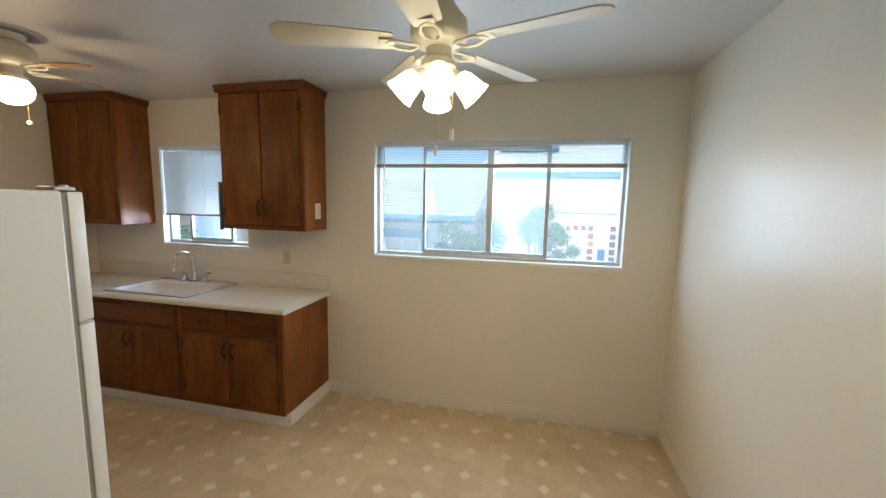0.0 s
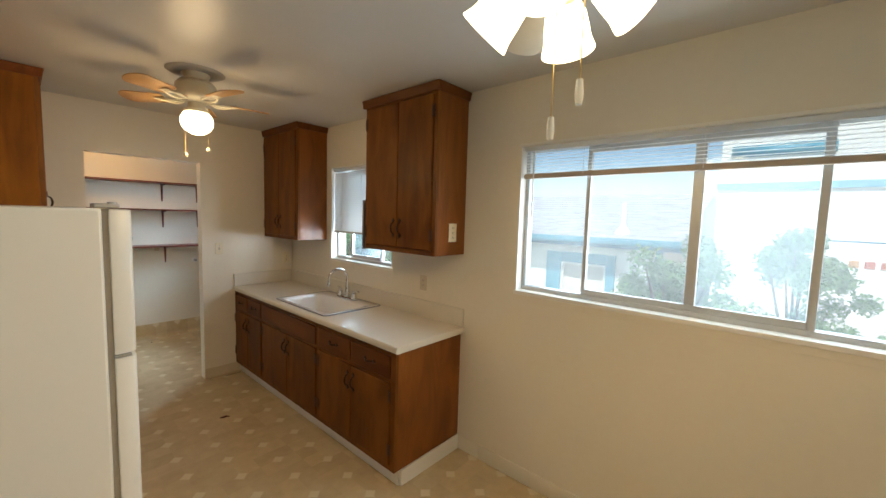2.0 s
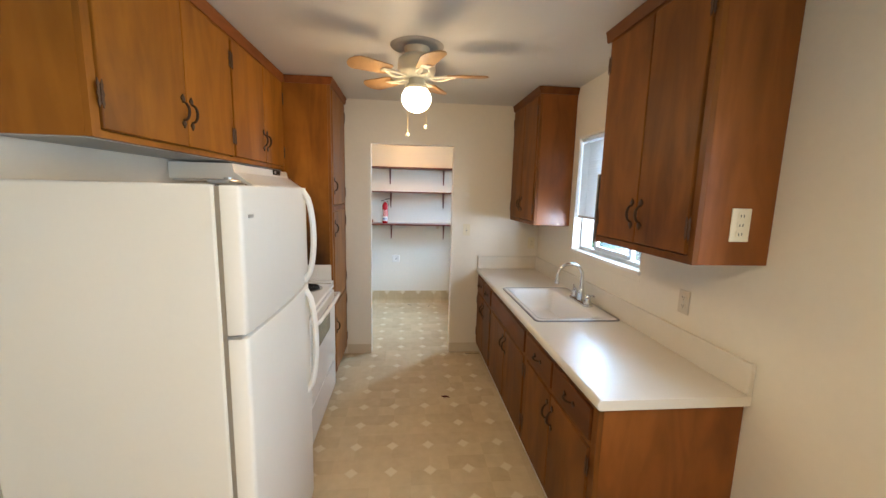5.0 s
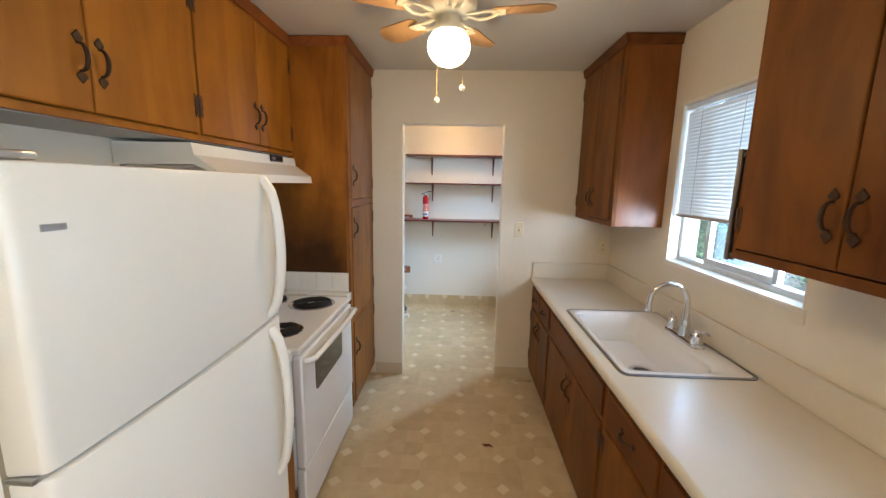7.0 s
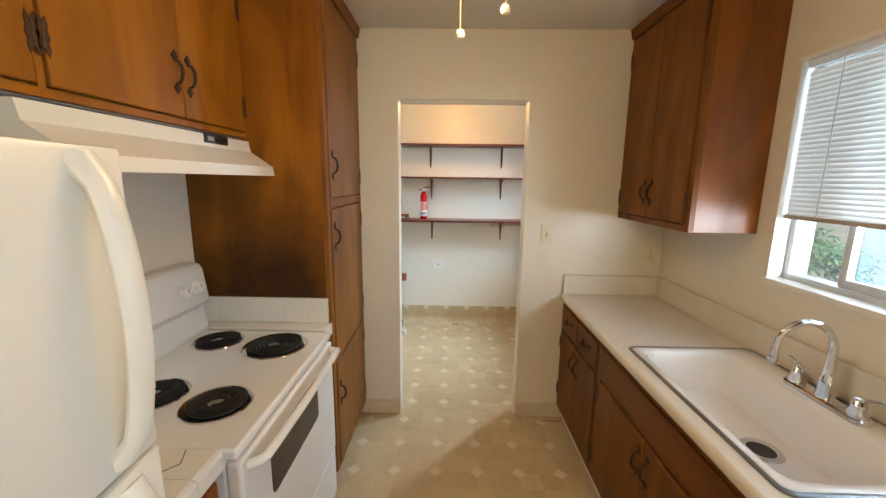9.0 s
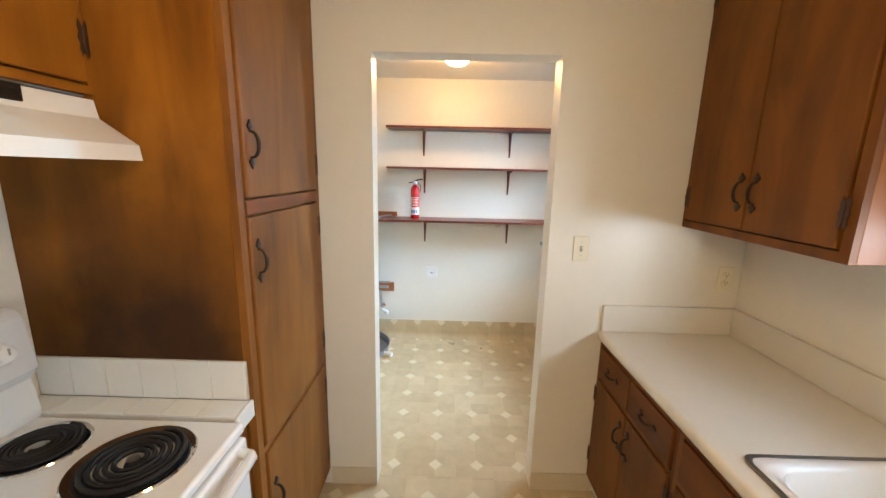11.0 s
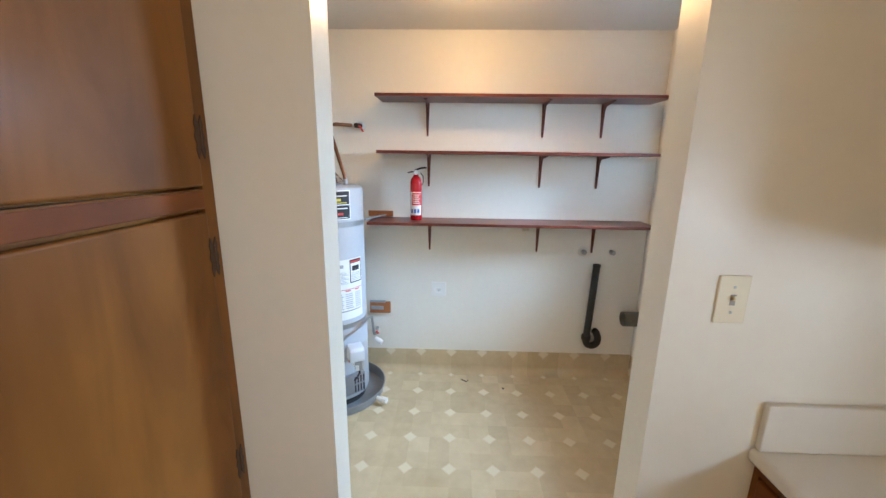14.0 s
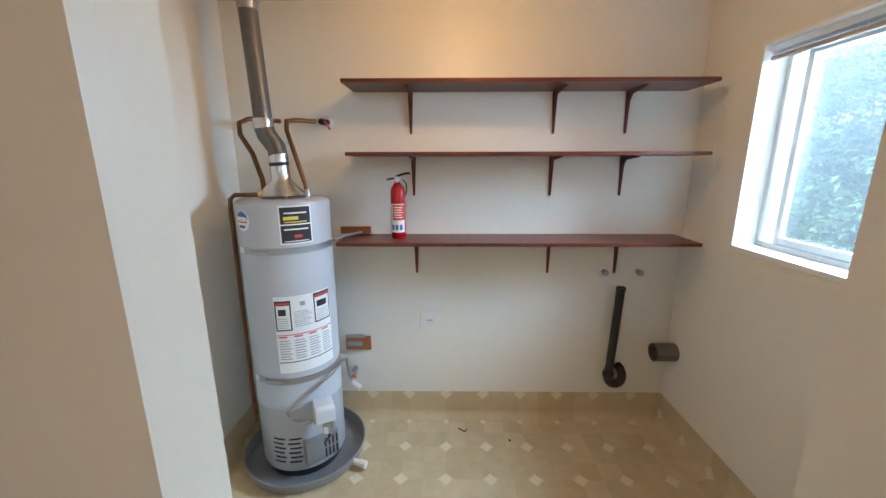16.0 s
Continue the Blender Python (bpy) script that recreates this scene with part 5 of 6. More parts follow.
part("red_rule", wrap(HR + 0.0006, -3, 69, 0.796, 0.800, HMR, 12), REDINK, wl_)
for c in range(4):
    for i in range(8):
        part("text_line", wrap(HR + 0.0006, -1 + 18 * c, 13 + 18 * c - 2 * (i % 2), 0.675 + 0.013 * i, 0.680 + 0.013 * i, HMR, 4), GREYINK, wl_)
    part("panel_head", wrap(HR + 0.0006, -1 + 18 * c, 9 + 18 * c, 0.785, 0.792, HMR, 3), REDINK, wl_)


def decal(r, mid, zc, ru, rv, m, n=20, a0=0, a1=360):
    """A thin curved disc, or a part of one, laid on an upright cylinder."""
    b = bmesh.new()
    rim = [(mid + math.degrees(ru * math.cos(radians(q)) / r), zc + rv * math.sin(radians(q))) for q in [a0 + (a1 - a0) * k / n for k in range(n)]]
    pts = [[b.verts.new((rr * math.cos(radians(a)), rr * math.sin(radians(a)), z)) for a, z in rim] for rr in (r + 0.0003, r + 0.0010)]
    hub = b.verts.new(((r + 0.0010) * math.cos(radians(mid)), (r + 0.0010) * math.sin(radians(mid)), zc))
    for k in range(n):
        j = (k + 1) % n
        b.faces.new((pts[0][k], pts[0][j], pts[1][j], pts[1][k]))
        b.faces.new((pts[1][k], pts[1][j], hub))
    b.transform(m)
    return b


em = part("round_emblem", decal(HR, -36, 1.328, 0.046, 0.046, HMR), PAPER, tank, "round blue and white emblem")
part("blue_mark", decal(HR + 0.0010, -36, 1.331, 0.040, 0.040, HMR, 12, 10, 190), BLUEINK, em)
part("white_band", wrap(HR + 0.0022, -47, -27, 1.334, 1.345, HMR, 5), PAPER, em)
part("blue_mark", wrap(HR + 0.0012, -43, -31, 1.297, 1.308, HMR, 4), BLUEINK, em)
part("red_mark", wrap(HR + 0.0012, -45, -27, 1.320, 1.325, HMR, 5), REDINK, em)
# burner door, louvres, gas valve and tube
CM = HM @ Matrix.Rotation(radians(43), 4, "Z")
cb = box(HR - 0.03, HR + 0.022, -0.085, 0.085, 0.095, 0.232, 0.006)
cb.transform(CM)
ad = part("burner_cover", cb, mat("dull_grey_cover", (0.27, 0.27, 0.28), 0.45, metal=0.3, var=0.1), tank, "dull grey burner access cover")
for i in range(4):
    for z0 in (0.105, 0.165):
        sb = box(HR + 0.0215, HR + 0.0232, 0.008 + 0.020 * i, 0.017 + 0.020 * i, z0, z0 + 0.048)
        sb.transform(CM)
        part("slot", sb, BLACK, ad)
for i in range(6):
    for k in range(2):
        part("louvre", wrap(HR, -26 + 22 * k + 2 * (i % 2), -10 + 22 * k + 2 * (i % 2), 0.108 + 0.026 * i, 0.117 + 0.026 * i, HMR, 4, 0.0012), BLACK, tank)
vb_ = box(-0.045, 0.045, -0.047, 0.047, -0.040, 0.034, 0.008, 3)
prism([(-0.045, 0.030), (0.045, 0.030), (0.030, 0.048), (-0.045, 0.050)], "y", -0.044, 0.044, 0.004, bm=vb_)
vb_.transform(Matrix.Translation((-5.695, 2.040, 0.412)) @ Matrix.Rotation(radians(28), 4, "Z"))
gv = part("gas_valve", vb_, mat("pale_grey_plastic", (0.60, 0.61, 0.63), 0.35, var=0.04), wh, "pale grey gas control box")
part("outlet_block", box(-5.705, -5.655, 2.040, 2.085, 0.315, 0.372, 0.006), GALV, gv, "silver valve block")
part("knob_label", box(-5.656, -5.651, 2.045, 2.068, 0.318, 0.352, 0.002), PAPER, gv)
part("valve_mount", tube([(-5.80, 1.99, 0.385), (-5.72, 2.02, 0.385)], 0.02, 10), GALV, gv)
part("red_button", lathe([(0, 0), (0.010, 0), (0.010, 0.008), (0, 0.010)], 14, Matrix.Translation((-5.650, 2.020, 0.385)) @ Matrix.Rotation(radians(90), 4, "Y")), REDINK, gv)
part("dial", lathe([(0, 0), (0.018, 0), (0.016, 0.016), (0, 0.018)], 18, Matrix.Translation((-5.69, 2.035, 0.355)) @ Matrix.Rotation(radians(180), 4, "X")), PAPER, gv)
part("wiring", tube([(-5.69, 2.06, 0.34), (-5.672, 2.065, 0.29), (-5.70, 2.045, 0.25), (-5.725, 2.02, 0.21)], 0.007, 8), BLACK, gv, "black cable")
part("gas_tube", tube([(-5.675, 1.985, 0.37), (-5.69, 1.93, 0.345), (-5.715, 1.865, 0.345), (-5.70, 1.86, 0.39), (-5.705, 1.90, 0.43), (-5.72, 1.99, 0.51), (-5.78, 2.06, 0.555), (-5.90, 2.085, 0.565), (-5.945, 2.09, 0.545)], 0.007, 8), GALV, wh, "bent steel gas tube")
part("gas_cock", tube([(-6.205, 2.07, 0.345), (-6.12, 2.075, 0.350), (-6.06, 2.08, 0.375), (-6.0, 2.085, 0.44), (-5.945, 2.09, 0.545)], [0.015, 0.015, 0.016, 0.009, 0.009], 10), GALV, wh)
part("cock_lever", tube([(-6.04, 2.085, 0.392), (-6.03, 2.10, 0.40), (-6.02, 2.115, 0.39)], 0.007, 8), REDINK, wh, "red cock lever")
part("drain_cock", tube([(-6.06, 2.085, 0.335), (-6.045, 2.11, 0.325), (-6.035, 2.135, 0.315)], [0.013, 0.019, 0.017], 10), WHITEP, wh, "white plastic valve")
# flue
part("draft_hood", lathe([(0.105, 1.425), (0.108, 1.428), (0.06, 1.485), (0.046, 1.50), (0.043, 1.52)], 28, HM), FOIL, wh, "foil-taped draft hood")
for q in (30, 150, 270):
    part("hood_leg", box(HX + 0.1 * math.cos(radians(q)) - 0.006, HX + 0.1 * math.cos(radians(q)) + 0.006, HY + 0.1 * math.sin(radians(q)) - 0.006, HY + 0.1 * math.sin(radians(q)) + 0.006, 1.412, 1.43), GALV, wh)
part("foil_sleeve", tube([(HX, HY, 1.50), (HX - 0.002, HY - 0.005, 1.555), (HX - 0.004, HY - 0.006, 1.615)], 0.043, 24), FOIL, wh, "crumpled foil tape")
part("band", tube([(HX - 0.002, HY - 0.004, 1.562), (HX - 0.002, HY - 0.005, 1.578)], 0.0445, 24), BLACK, wh)
part("elbow", tube([(HX - 0.004, HY - 0.006, 1.612), (HX - 0.006, HY - 0.012, 1.645), (HX - 0.012, HY - 0.055, 1.705), (HX - 0.014, HY - 0.064, 1.735)], 0.0435, 24), DUCT, wh)
part("foil_sleeve", tube([(HX - 0.014, HY - 0.064, 1.730), (HX - 0.015, HY - 0.066, 1.775)], 0.0445, 24), FOIL, wh, "crumpled foil tape")
part("vent_pipe", tube([(HX - 0.015, HY - 0.066, 1.772), (HX - 0.024, HY - 0.088, 2.235)], 0.0405, 28), DUCT, wh, "grey metal vent pipe")
VT = Matrix.Translation((HX - 0.025, HY - 0.089, 0))
part("vent_collar", lathe([(0.042, 2.228), (0.044, 2.262), (0.052, 2.268), (0.056, 2.285), (0.050, 2.293), (0.060, 2.30), (0.064, 2.31), (0.064, 2.362), (0.060, 2.3675)], 32, VT), GALV, wh, "galvanised vent collar at the ceiling")
# water pipes
part("hot_pipe", tube([(HX - 0.05, HY + 0.10, 1.415), (HX - 0.05, HY + 0.095, 1.47), (HX - 0.06, HY + 0.055, 1.60), (HX - 0.10, HY + 0.005, 1.73), (HX - 0.13, HY - 0.005, 1.775), (HX - 0.18, HY + 0.02, 1.785), (HX - 0.25, HY + 0.10, 1.785)], 0.0115, 12), COPPER, wh, "bent copper water pipe")
part("cold_pipe", tube([(HX - 0.05, HY - 0.11, 1.415), (HX - 0.05, HY - 0.115, 1.50), (HX - 0.06, HY - 0.155, 1.62), (HX - 0.07, HY - 0.21, 1.71), (HX - 0.10, HY - 0.225, 1.765), (HX - 0.15, HY - 0.20, 1.79), (HX - 0.28, HY - 0.10, 1.79)], 0.0115, 12), COPPER, wh, "bent copper water pipe")
part("relief_pipe", tube([(HX + 0.05, HY + 0.03, 1.430), (HX + 0.05, HY - 0.10, 1.432), (HX + 0.05, HY - 0.205, 1.430), (HX + 0.05, HY - 0.228, 1.41), (HX + 0.05, HY - 0.232, 1.36), (HX + 0.05, HY - 0.236, 0.80), (HX + 0.05, HY - 0.238, 0.22)], 0.0105, 12), COPPER, wh, "copper relief pipe down the tank's side")
part("relief_valve", box(HX + 0.035, HX + 0.068, HY - 0.09, HY - 0.05, 1.418, 1.452, 0.006), BRASS, wh, "brass relief valve")
for yy in (0.10, -0.11):
    part("nipple", lathe([(0.016, 1.412), (0.016, 1.445), (0.013, 1.45)], 14, Matrix.Translation((HX - 0.05, HY + yy, 0))), GALV, wh)
sc = thing("stop_valve", (L + 0.03, 1.985, 1.775), "brass stop valve with a red lever on the wall", "valve")
part("valve_body", tube([(L + 0.002, 1.99, 1.785), (L + 0.05, 1.97, 1.785)], 0.016, 12), IRON, sc)
part("escutcheon", lathe([(0.0, 0.0), (0.028, 0.001), (0.022, 0.010), (0.016, 0.012)], 18, Matrix.Translation((L + 0.001, 1.995, 1.785)) @ Matrix.Rotation(radians(90), 4, "Y")), PAPER, sc)
part("lever", tube([(L + 0.04, 1.985, 1.785), (L + 0.055, 2.005, 1.77), (L + 0.06, 2.02, 1.745)], 0.006, 8), REDINK, sc, "red lever")
# cleats that hold the straps
for z0, z1, y0, y1 in ((1.186, 1.225, 2.03, 2.20), (0.470, 0.555, 2.02, 2.170)):
    c_ = solid("wood_cleat", box(L + 0.001, L + 0.020, y0, y1, z0, z1, 0.002), CLEAT, "short reddish wood cleat screwed to the wall", "wood block")
solid("strap_plate", box(L + 0.0205, L + 0.0235, 2.03, 2.12, 0.497, 0.525, 0.001), GALV, "flat galvanised strap end on the cleat", "metal strap")

# washer drain, hose taps, dryer duct
dp = thing("standpipe", (L + 0.04, 3.62, 0.25), "black plastic washer standpipe with a trap", "pipe")
part("riser", tube([(L + 0.045, 3.600, 0.300), (L + 0.045, 3.612, 0.60), (L + 0.045, 3.622, 0.872)], 0.024, 18), ABS, dp)
part("mouth", lathe([(0.026, 0.0), (0.027, 0.018), (0.022, 0.018), (0.021, 0.0)], 20, Matrix.Translation((L + 0.045, 3.6225, 0.862))), ABS, dp)
part("trap", tube([(L + 0.045, 3.600, 0.33)] + [(L + 0.045, 3.642 - 0.042 * math.cos(radians(q)), 0.31 - 0.042 * math.sin(radians(q))) for q in range(0, 181, 20)] + [(L + 0.040, 3.684, 0.335), (L + 0.025, 3.676, 0.362), (L + 0.002, 3.672, 0.365)], 0.025, 16), ABS, dp)
part("union_nut", lathe([(0.031, 0), (0.033, 0.006), (0.033, 0.03), (0.031, 0.036), (0.024, 0.036)], 10, Matrix.Translation((L + 0.045, 3.600, 0.315))), ABS, dp)
for yy, ring in ((3.530, True), (3.727, False)):
    hb = thing("hose_tap", (L + 0.02, yy, 0.945), "grey washer hose tap stub on the wall", "tap", "hose taps")
    part("stub", tube([(L + 0.001, yy, 0.963), (L + 0.05, yy, 0.963)], 0.014, 12), GALV, hb)
    part("nut", tube([(L + 0.022, yy, 0.963), (L + 0.04, yy, 0.963)], 0.019, 6), GALV, hb)
    if ring:
        part("escutcheon", lathe([(0, 0), (0.034, 0.001), (0.028, 0.008), (0.016, 0.010)], 22, Matrix.Translation((L + 0.001, yy, 0.963)) @ Matrix.Rotation(radians(90), 4, "Y")), PAPER, hb)
solid("cable_clip", box(L + 0.001, L + 0.018, 3.10, 3.145, 1.105, 1.145, 0.003), COVE, "small beige box under the shelf", "junction box")
dv = thing("dryer_duct", (-6.13, 3.88, 0.44), "short galvanised dryer duct stub out of the wall", "duct")
part("pipe", lathe([(0.050, 0), (0.052, 0.0), (0.052, 0.125), (0.050, 0.125), (0.050, 0.0)], 32, Matrix.Translation((-6.135, NL - 0.002, 0.497)) @ Matrix.Rotation(radians(90), 4, "X")), DUCT, dv)
part("inner", lathe([(0.0, 0.02), (0.0495, 0.02)], 28, Matrix.Translation((-6.135, NL - 0.002, 0.497)) @ Matrix.Rotation(radians(90), 4, "X")), BLACK, dv, "dark duct interior")

# towel bar on the cabinet's end by the window
tb = thing("towel_bar", (-2.72, 3.70, 1.37), "upright dark metal bar on the cabinet's side", "towel bar")
BRONZE = mat("brushed_bronze", (0.24, 0.215, 0.185), 0.32, metal=0.85, var=0.15)
bm = box(-2.741, -2.737, 3.702, 3.726, 1.372, 1.742, 0.0015)
box(-2.737, -2.722, 3.702, 3.706, 1.372, 1.742, 0.0012, bm=bm), box(-2.737, -2.722, 3.722, 3.726, 1.372, 1.742, 0.0012, bm=bm)
part("bar", bm, BRONZE, tb)
for z in (1.392, 1.725):
    part("bracket", box(-2.7365, -2.6955, 3.7065, 3.7215, z - 0.008, z + 0.008, 0.003), BRONZE, tb)

# bits on the floor
solid("dry_leaf", tube([(-3.562, 2.962, 0.004), (-3.545, 2.985, 0.009), (-3.552, 3.005, 0.007), (-3.537, 3.028, 0.004)], [0.002, 0.008, 0.007, 0.002], 6), SHELFW, "small curled brown leaf on the floor", "leaf")
solid("wire_scrap", tube([(-6.10, 2.70, 0.004), (-6.085, 2.72, 0.004), (-6.07, 2.735, 0.004), (-6.09, 2.75, 0.004)], 0.003, 6), ABS, "short dark wire scrap on the floor", "scrap")
solid("lint", box(-6.01, -5.995, 2.988, 3.003, 0.0005, 0.005, 0.002), ABS, "tiny dark crumb on the floor", "scrap")
solid("floor_tear", tube([(D + 0.06, 3.28, 0.0015), (D + 0.055, 3.35, 0.002), (D + 0.06, 3.42, 0.0015)], 0.0022, 5), BLACK, "dark curled seam of the floor vinyl", "seam")

# ---- outdoors ----
SHINGLE = mat("grey_roof_shingle", (0.36, 0.355, 0.37), 0.85, var=0.3, scale=14, bump=0.5)
SIDING = mat("white_siding", (0.82, 0.80, 0.74), 0.6, var=0.04)
TEALP = mat("teal_trim_paint", (0.10, 0.30, 0.40), 0.5, var=0.08)
TEALD = mat("dark_teal_trim", (0.05, 0.16, 0.24), 0.5, var=0.08)
CURTAIN = mat("pale_curtain", (0.65, 0.62, 0.56), 0.8, var=0.06)
SOIL = mat("garden_ground", (0.20, 0.17, 0.12), 0.95, var=0.35, scale=3, bump=0.4, bscale=20)
GZ = -0.45
gb = bmesh.new()
for x0, x1, y0, y1 in ((-400, 400, 4.165, 600), (-400, 400, -600, -2.745), (-400, -6.36, -2.745, 4.165), (0.73, 400, -2.745, 4.165)):
    v = [gb.verts.new(p) for p in ((x0, y0, GZ), (x1, y0, GZ), (x1, y1, GZ), (x0, y1, GZ))]
    gb.faces.new(v)
bmesh.ops.remove_doubles(gb, verts=gb.verts[:], dist=0.001)
structure("ground", gb, SOIL, "bare garden ground", "ground")
structure("foundation", box(-6.35, 0.72, -2.73, 4.15, GZ - 0.05, -0.101), PAINT, "foundation under the floor", "foundation")

hs = thing("neighbour_house", (-3.4, 10.0, GZ), "white sided neighbour house with teal trim and grey roof", "house")
bm = wall_with_hole(-6.2, -1.70, 8.25, 8.40, GZ, 1.30, [(-3.22, -2.42, -0.05, 0.93)], "x")
part("wall", bm, SIDING, hs)
me = finish(prism([(0.0, 0.0), (-0.014, 0.0), (-0.004, 0.115), (0.0, 0.115)], "x", -2.24, 2.24), "siding_board", SIDING)
for i in range(3):
    o = new("siding_board", me)
    o.parent, o.location = hs, (-3.95 + 3.4, 8.2495 - 10.0, 0.955 + 0.118 * i - GZ)
me2 = finish(prism([(0.0, 0.0), (-0.014, 0.0), (-0.004, 0.115), (0.0, 0.115)], "x", 0.0, 2.72), "siding_board", SIDING)
me3 = finish(prism([(0.0, 0.0), (-0.014, 0.0), (-0.004, 0.115), (0.0, 0.115)], "x", 0.0, 0.58), "siding_board", SIDING)
for i in range(11):
    z = 0.955 - 0.118 * (i + 1)
    for m_, x in ((me2, -6.18), (me3, -2.29)):
        o = new("siding_board", m_)
        o.parent, o.location = hs, (x + 3.4, 8.2495 - 10.0, z - GZ)
part("corner_board", box(-1.74, -1.66, 8.22, 8.30, GZ, 1.28), TEALP, hs)
hw = part("window", box(-3.22, -2.42, 8.30, 8.312, -0.05, 0.93), CURTAIN, hs, "curtained window with teal casing")
bm = bmesh.new()
for x0, x1, z0, z1 in ((-3.46, -3.20, -0.15, 1.10), (-2.44, -2.30, -0.15, 1.10), (-3.20, -2.44, 0.93, 1.10)):
    box(x0, x1, 8.215, 8.248, z0, z1, 0.004, bm=bm)
part("casing", bm, TEALP, hw)
bm = bmesh.new()
for x0, x1, z0, z1 in ((-3.20, -3.16, -0.05, 0.93), (-2.48, -2.44, -0.05, 0.93), (-3.16, -2.48, 0.89, 0.93), (-2.84, -2.81, -0.05, 0.89)):
    box(x0, x1, 8.24, 8.29, z0, z1, bm=bm)
part("frame", bm, SIDING, hw)
part("soffit", box(-6.6, -1.35, 7.90, 8.30, 1.26, 1.275), TEALD, hs)
part("fascia", box(-6.6, -1.35, 7.88, 7.90, 1.24, 1.36, 0.003), TEALD, hs, "dark teal fascia")
part("gutter", prism([(7.88, 1.30), (7.82, 1.30), (7.80, 1.33), (7.795, 1.395), (7.81, 1.395), (7.815, 1.34), (7.87, 1.32), (7.88, 1.32)], "x", -6.6, -1.35), TEALP, hs, "pale teal gutter")
# roof of lapped shingle courses
rf = part("roof", prism([(7.86, 1.375), (10.6, 2.20), (13.4, 1.375), (13.4, 1.30), (7.86, 1.30)], "x", -6.6, -1.35), SHINGLE, hs)
for i in range(16):
    y = 7.85 + 0.17 * i
    z = 1.379 + (y - 7.86) * 0.301
    part("shingle_course", prism([(y, z), (y, z + 0.018), (y + 0.185, z + 0.004 + 0.185 * 0.301), (y + 0.185, z + 0.185 * 0.301)], "x", -6.6, -1.34 - 0.01 * (i % 2)), SHINGLE, rf)
part("roof_vent", tube([(-2.2, 8.15, 1.42), (-2.2, 8.15, 1.92)], 0.032, 12), PAPER, hs, "white vent pipe")
part("vent_flashing", lathe([(0.13, 1.42), (0.045, 1.56), (0.035, 1.58)], 16, Matrix.Translation((-2.2, 8.15, 0.02))), PAPER, hs)

ap = thing("white_building", (1.8, 12.0, GZ), "tall white stuccoed building with teal eaves", "building")
part("wall", box(-1.35, 5.0, 11.0, 13.5, GZ, 4.2), SIDING, ap)
part("belt_course", box(-1.37, 5.02, 10.95, 11.0, 2.30, 2.42), TEALP, ap, "teal belt course")
part("eave", box(-1.6, 5.25, 10.6, 13.8, 4.2, 4.32), TEALD, ap)
part("clapboard", prism([(11.0, 2.9), (10.97, 2.9), (10.99, 3.1), (11.0, 3.1)], "x", -1.2, 0.2), TEALP, ap)
gt = thing("garden_wall", (1.2, 9.4, GZ), "white garden wall inlaid with coloured tiles", "garden wall")
part("wall", box(-0.2, 4.2, 9.6, 9.75, GZ, 1.32, 0.01), SIDING, gt)
TCOL = [mat("clay_tile", (0.42, 0.10, 0.05), 0.4, var=0.1), mat("ochre_tile", (0.50, 0.27, 0.10), 0.4, var=0.1), mat("brown_tile", (0.22, 0.08, 0.07), 0.4, var=0.1), mat("violet_tile", (0.20, 0.12, 0.26), 0.4, var=0.1)]
for i in range(4):
    part("inlay_tile", box(0.34 + 0.15 * i, 0.44 + 0.15 * i, 9.585, 9.601, 1.10, 1.20, 0.004), TCOL[(1, 0, 0, 3)[i]], gt)
for i in range(5):
    part("inlay_tile", box(0.79, 0.90, 9.585, 9.601, 0.93 - 0.16 * i, 1.04 - 0.16 * i, 0.004), TCOL[(0, 1, 0, 2, 2)[i]], gt)
    part("inlay_tile", box(1.22, 1.33, 9.585, 9.601, 0.93 - 0.16 * i, 1.04 - 0.16 * i, 0.004), TCOL[(3, 2, 2, 3, 2)[i]], gt)
for i in range(3):
    part("inlay_tile", box(1.22 + 0.15 * i, 1.32 + 0.15 * i, 9.585, 9.601, 1.10, 1.20, 0.004), TCOL[(2, 3, 2)[i]], gt)
part("gate", box(1.0, 1.14, 9.57, 9.60, 0.2, 0.72, 0.01), BLUEINK, gt, "small blue panel")
part("top_wire", tube([(-0.1, 9.67, 1.46), (1.2, 9.67, 1.45), (4.1, 9.67, 1.46)], 0.012, 6), TEALD, gt, "dark wire along the wall top")
for x in (-0.1, 2.0, 4.1):
    part("wire_post", tube([(x, 9.67, 1.30), (x, 9.67, 1.47)], 0.012, 6), TEALD, gt)


def leaf_mat(name, a, b):
    m = bpy.data.materials.new(name)
    m.use_nodes = True
    n, l = m.node_tree.nodes, m.node_tree.links
    p = n["Principled BSDF"]
    g, rp = n.new("ShaderNodeNewGeometry"), n.new("ShaderNodeValToRGB")
    rp.color_ramp.elements[0].color, rp.color_ramp.elements[1].color = (*a, 1), (*b, 1)
    l.new(g.outputs["Random Per Island"], rp.inputs[0]), l.new(rp.outputs[0], p.inputs["Base Color"])
    p.inputs["Roughness"].default_value = 0.5
    return m


LEAF = leaf_mat("shrub_leaf", (0.05, 0.12, 0.035), (0.19, 0.32, 0.11))
BARK = mat("shrub_bark", (0.12, 0.085, 0.06), 0.9, var=0.3, bump=0.6, bscale=60)


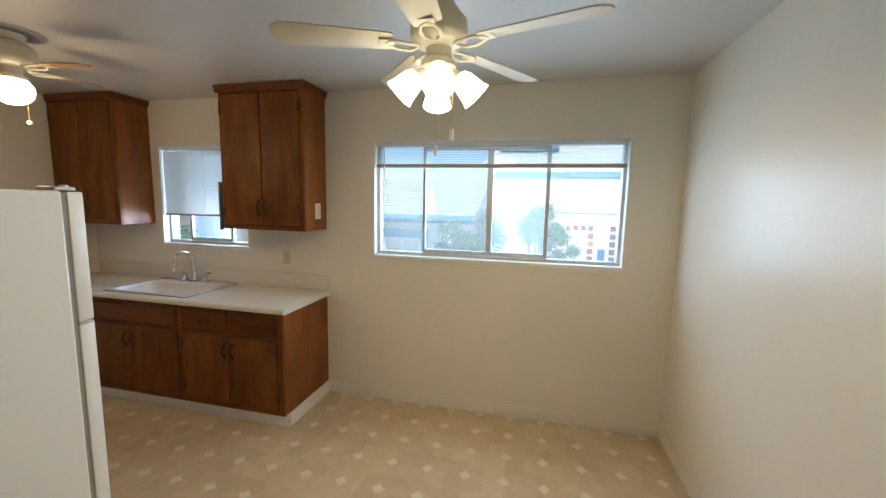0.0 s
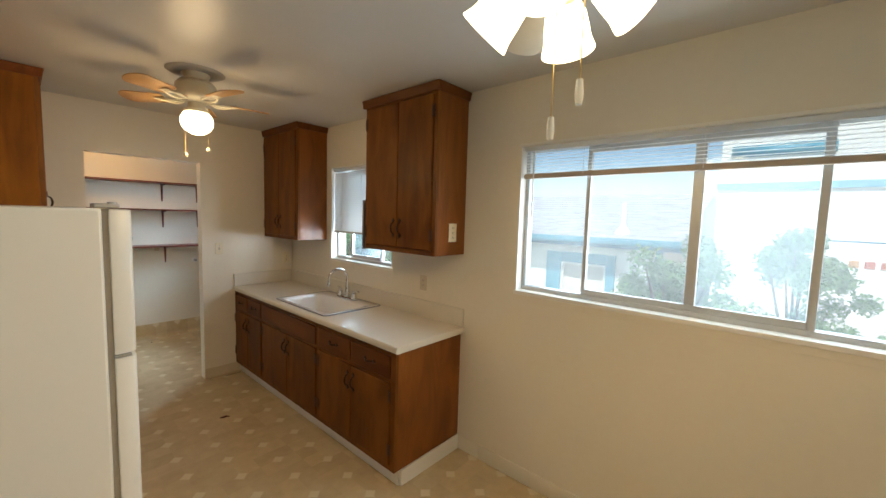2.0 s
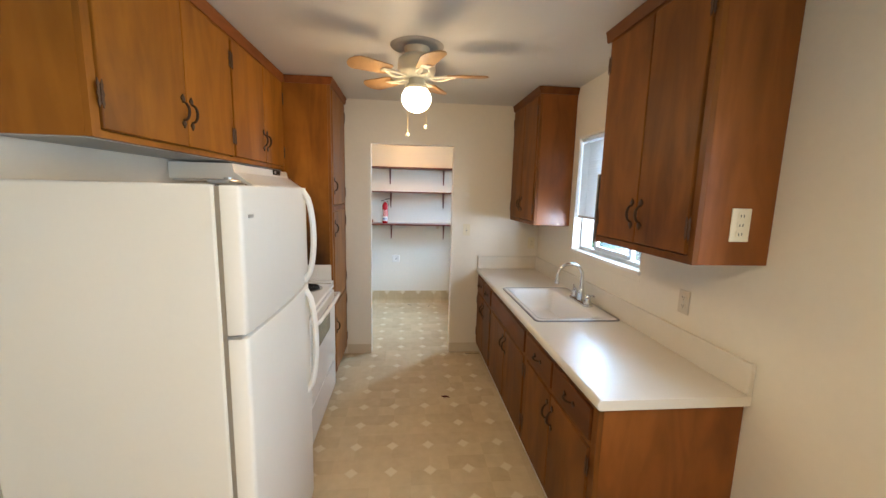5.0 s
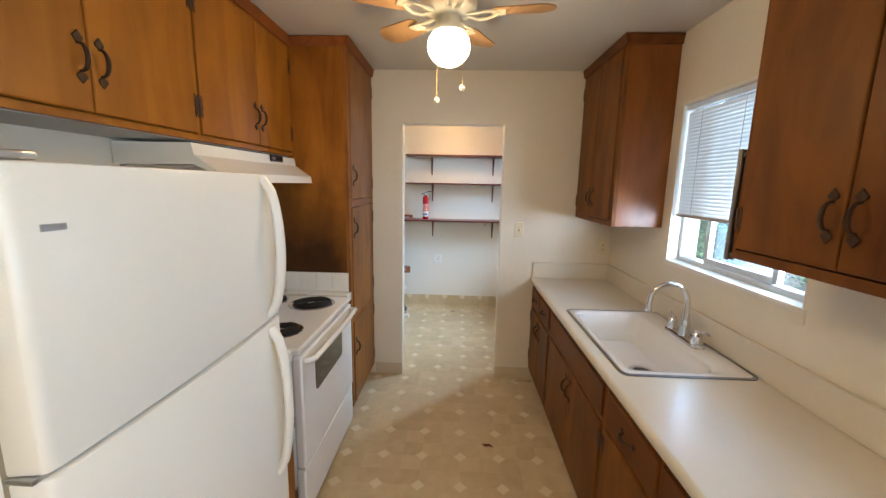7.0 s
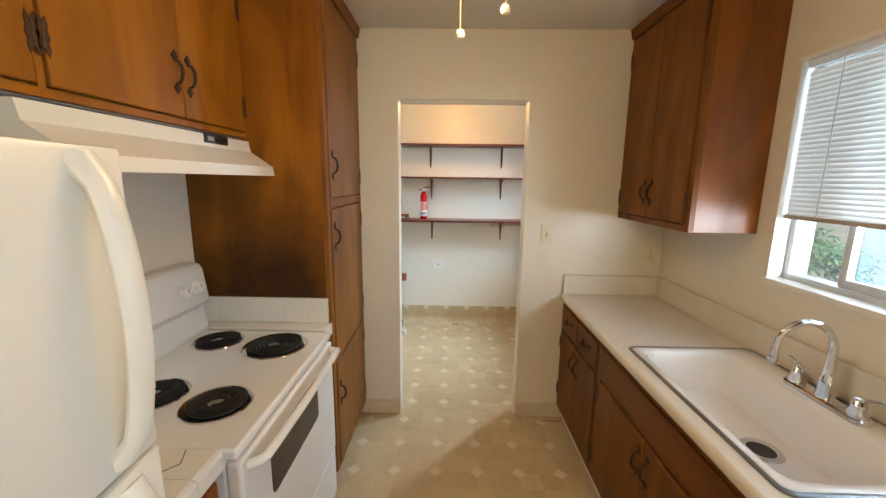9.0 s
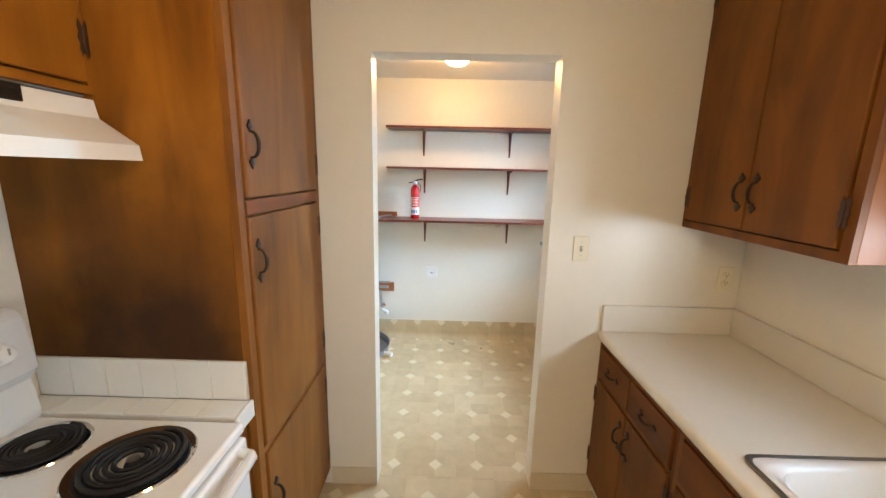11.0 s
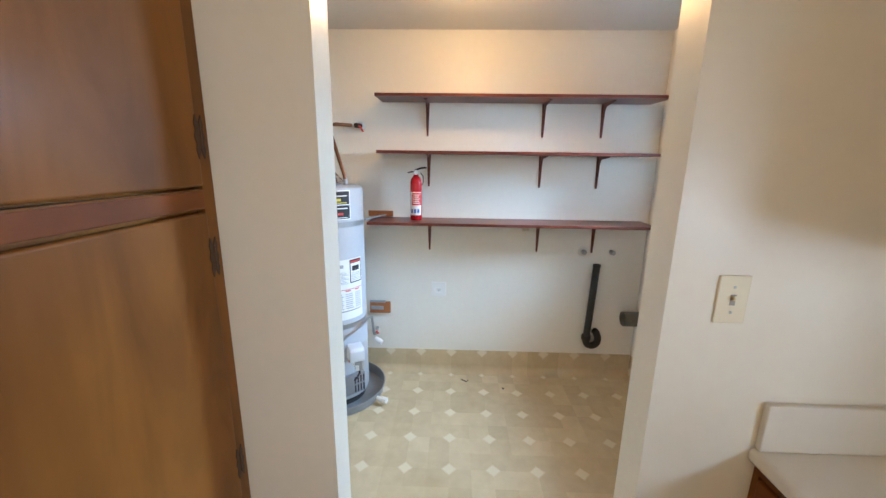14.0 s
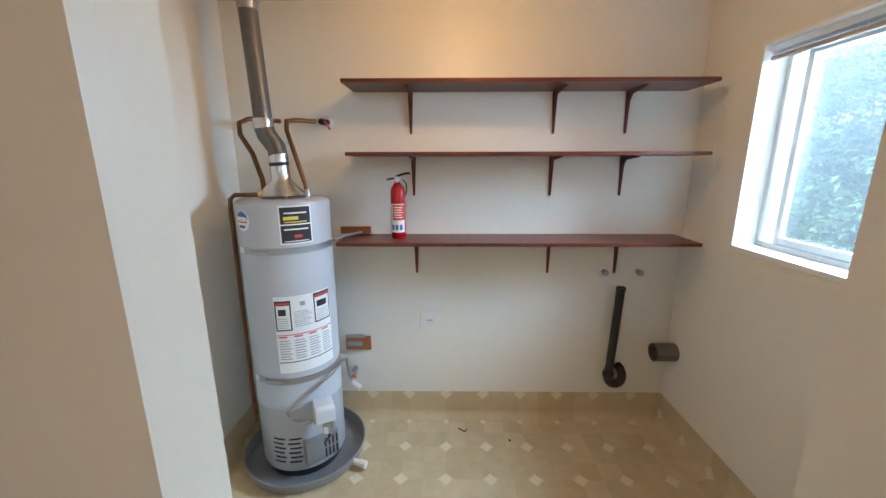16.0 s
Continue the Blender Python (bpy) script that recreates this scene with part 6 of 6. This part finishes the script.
def shrub(name, cx, cy, rx, ry, z0, z1, leaves, size, label, seed, limbs=7):
    """A trunk with limbs, and a crown of separate leaves gathered in clumps with gaps."""
    rnd = random.Random(seed)
    s = thing(name, (cx, cy, GZ), label, "shrub" if z1 < 2.2 else "tree", "garden plants")
    bm = bmesh.new()
    tube([(cx, cy, GZ), (cx + 0.03, cy, (GZ + z0) / 2), (cx, cy + 0.02, z0 + 0.1)], [0.07, 0.055, 0.045], 10, bm=bm)
    clumps = []
    for i in range(limbs * 5):
        a, u = rnd.uniform(0, 2 * math.pi), rnd.uniform(0, 1) ** 0.5
        h = rnd.uniform(0, 1)
        wide = math.sin(math.pi * min(1, 0.18 + 0.72 * h)) ** 0.7
        c = Vector((cx + rx * u * wide * math.cos(a), cy + ry * u * wide * math.sin(a), z0 + (z1 - z0) * h * rnd.uniform(0.86, 1.0)))
        clumps.append((c, rnd.uniform(0.16, 0.34) * (rx + ry) / 2))
        if i < limbs * 2:
            tube([(cx, cy, z0 * 0.6 + GZ * 0.4), tuple((Vector((cx, cy, z0)) + c) / 2 + Vector((0, 0, 0.08))), tuple(c)], [0.03, 0.018, 0.006], 6, bm=bm)
    part("trunk", bm, BARK, s, "brown branching stem")
    verts, faces = [], []
    for i in range(leaves):
        c, r = clumps[i % len(clumps)]
        d = Vector((rnd.gauss(0, 1), rnd.gauss(0, 1), rnd.gauss(0, 1))).normalized() * r * rnd.uniform(0.35, 1.05)
        p = c + d
        if p.z < GZ + 0.03:
            continue
        q = Euler((rnd.uniform(-0.9, 0.9), rnd.uniform(-0.9, 0.9), rnd.uniform(0, 6.28))).to_matrix()
        k = size * rnd.uniform(0.6, 1.25)
        b = len(verts)
        for u, w, h in ((-1, 0, 0), (-0.2, 0.42, 0.12), (1, 0, -0.1), (-0.2, -0.42, 0.12)):
            verts.append(tuple(p + q @ Vector((u * k, w * k, h * k)) - Vector((cx, cy, GZ))))
        faces += [(b, b + 1, b + 2), (b, b + 2, b + 3)]
    me = bpy.data.meshes.new("crown")
    me.from_pydata(verts, [], faces)
    me.materials.append(LEAF)
    o = new("crown", me)
    o.parent = s
    tagged(o, "many small green leaves")
    return s


shrub("garden_shrub", -1.35, 7.35, 0.85, 0.6, -0.2, 1.42, 14000, 0.036, "leafy green shrub outside the dining window", 3)
shrub("garden_shrub", -0.20, 7.6, 0.55, 0.5, -0.2, 1.66, 10000, 0.034, "taller leafy green shrub outside the dining window", 5)
shrub("garden_shrub", 0.45, 7.2, 0.35, 0.35, -0.3, 0.72, 1800, 0.036, "low leafy shrub by the tiled wall", 8)
shrub("garden_tree", -7.6, 6.8, 1.6, 1.0, 0.1, 2.7, 22000, 0.042, "dense green tree outside the kitchen and laundry windows", 11, 9)
shrub("garden_tree", -9.6, 7.4, 1.6, 1.1, 0.1, 3.0, 20000, 0.045, "dense green tree beyond the laundry window", 14, 9)
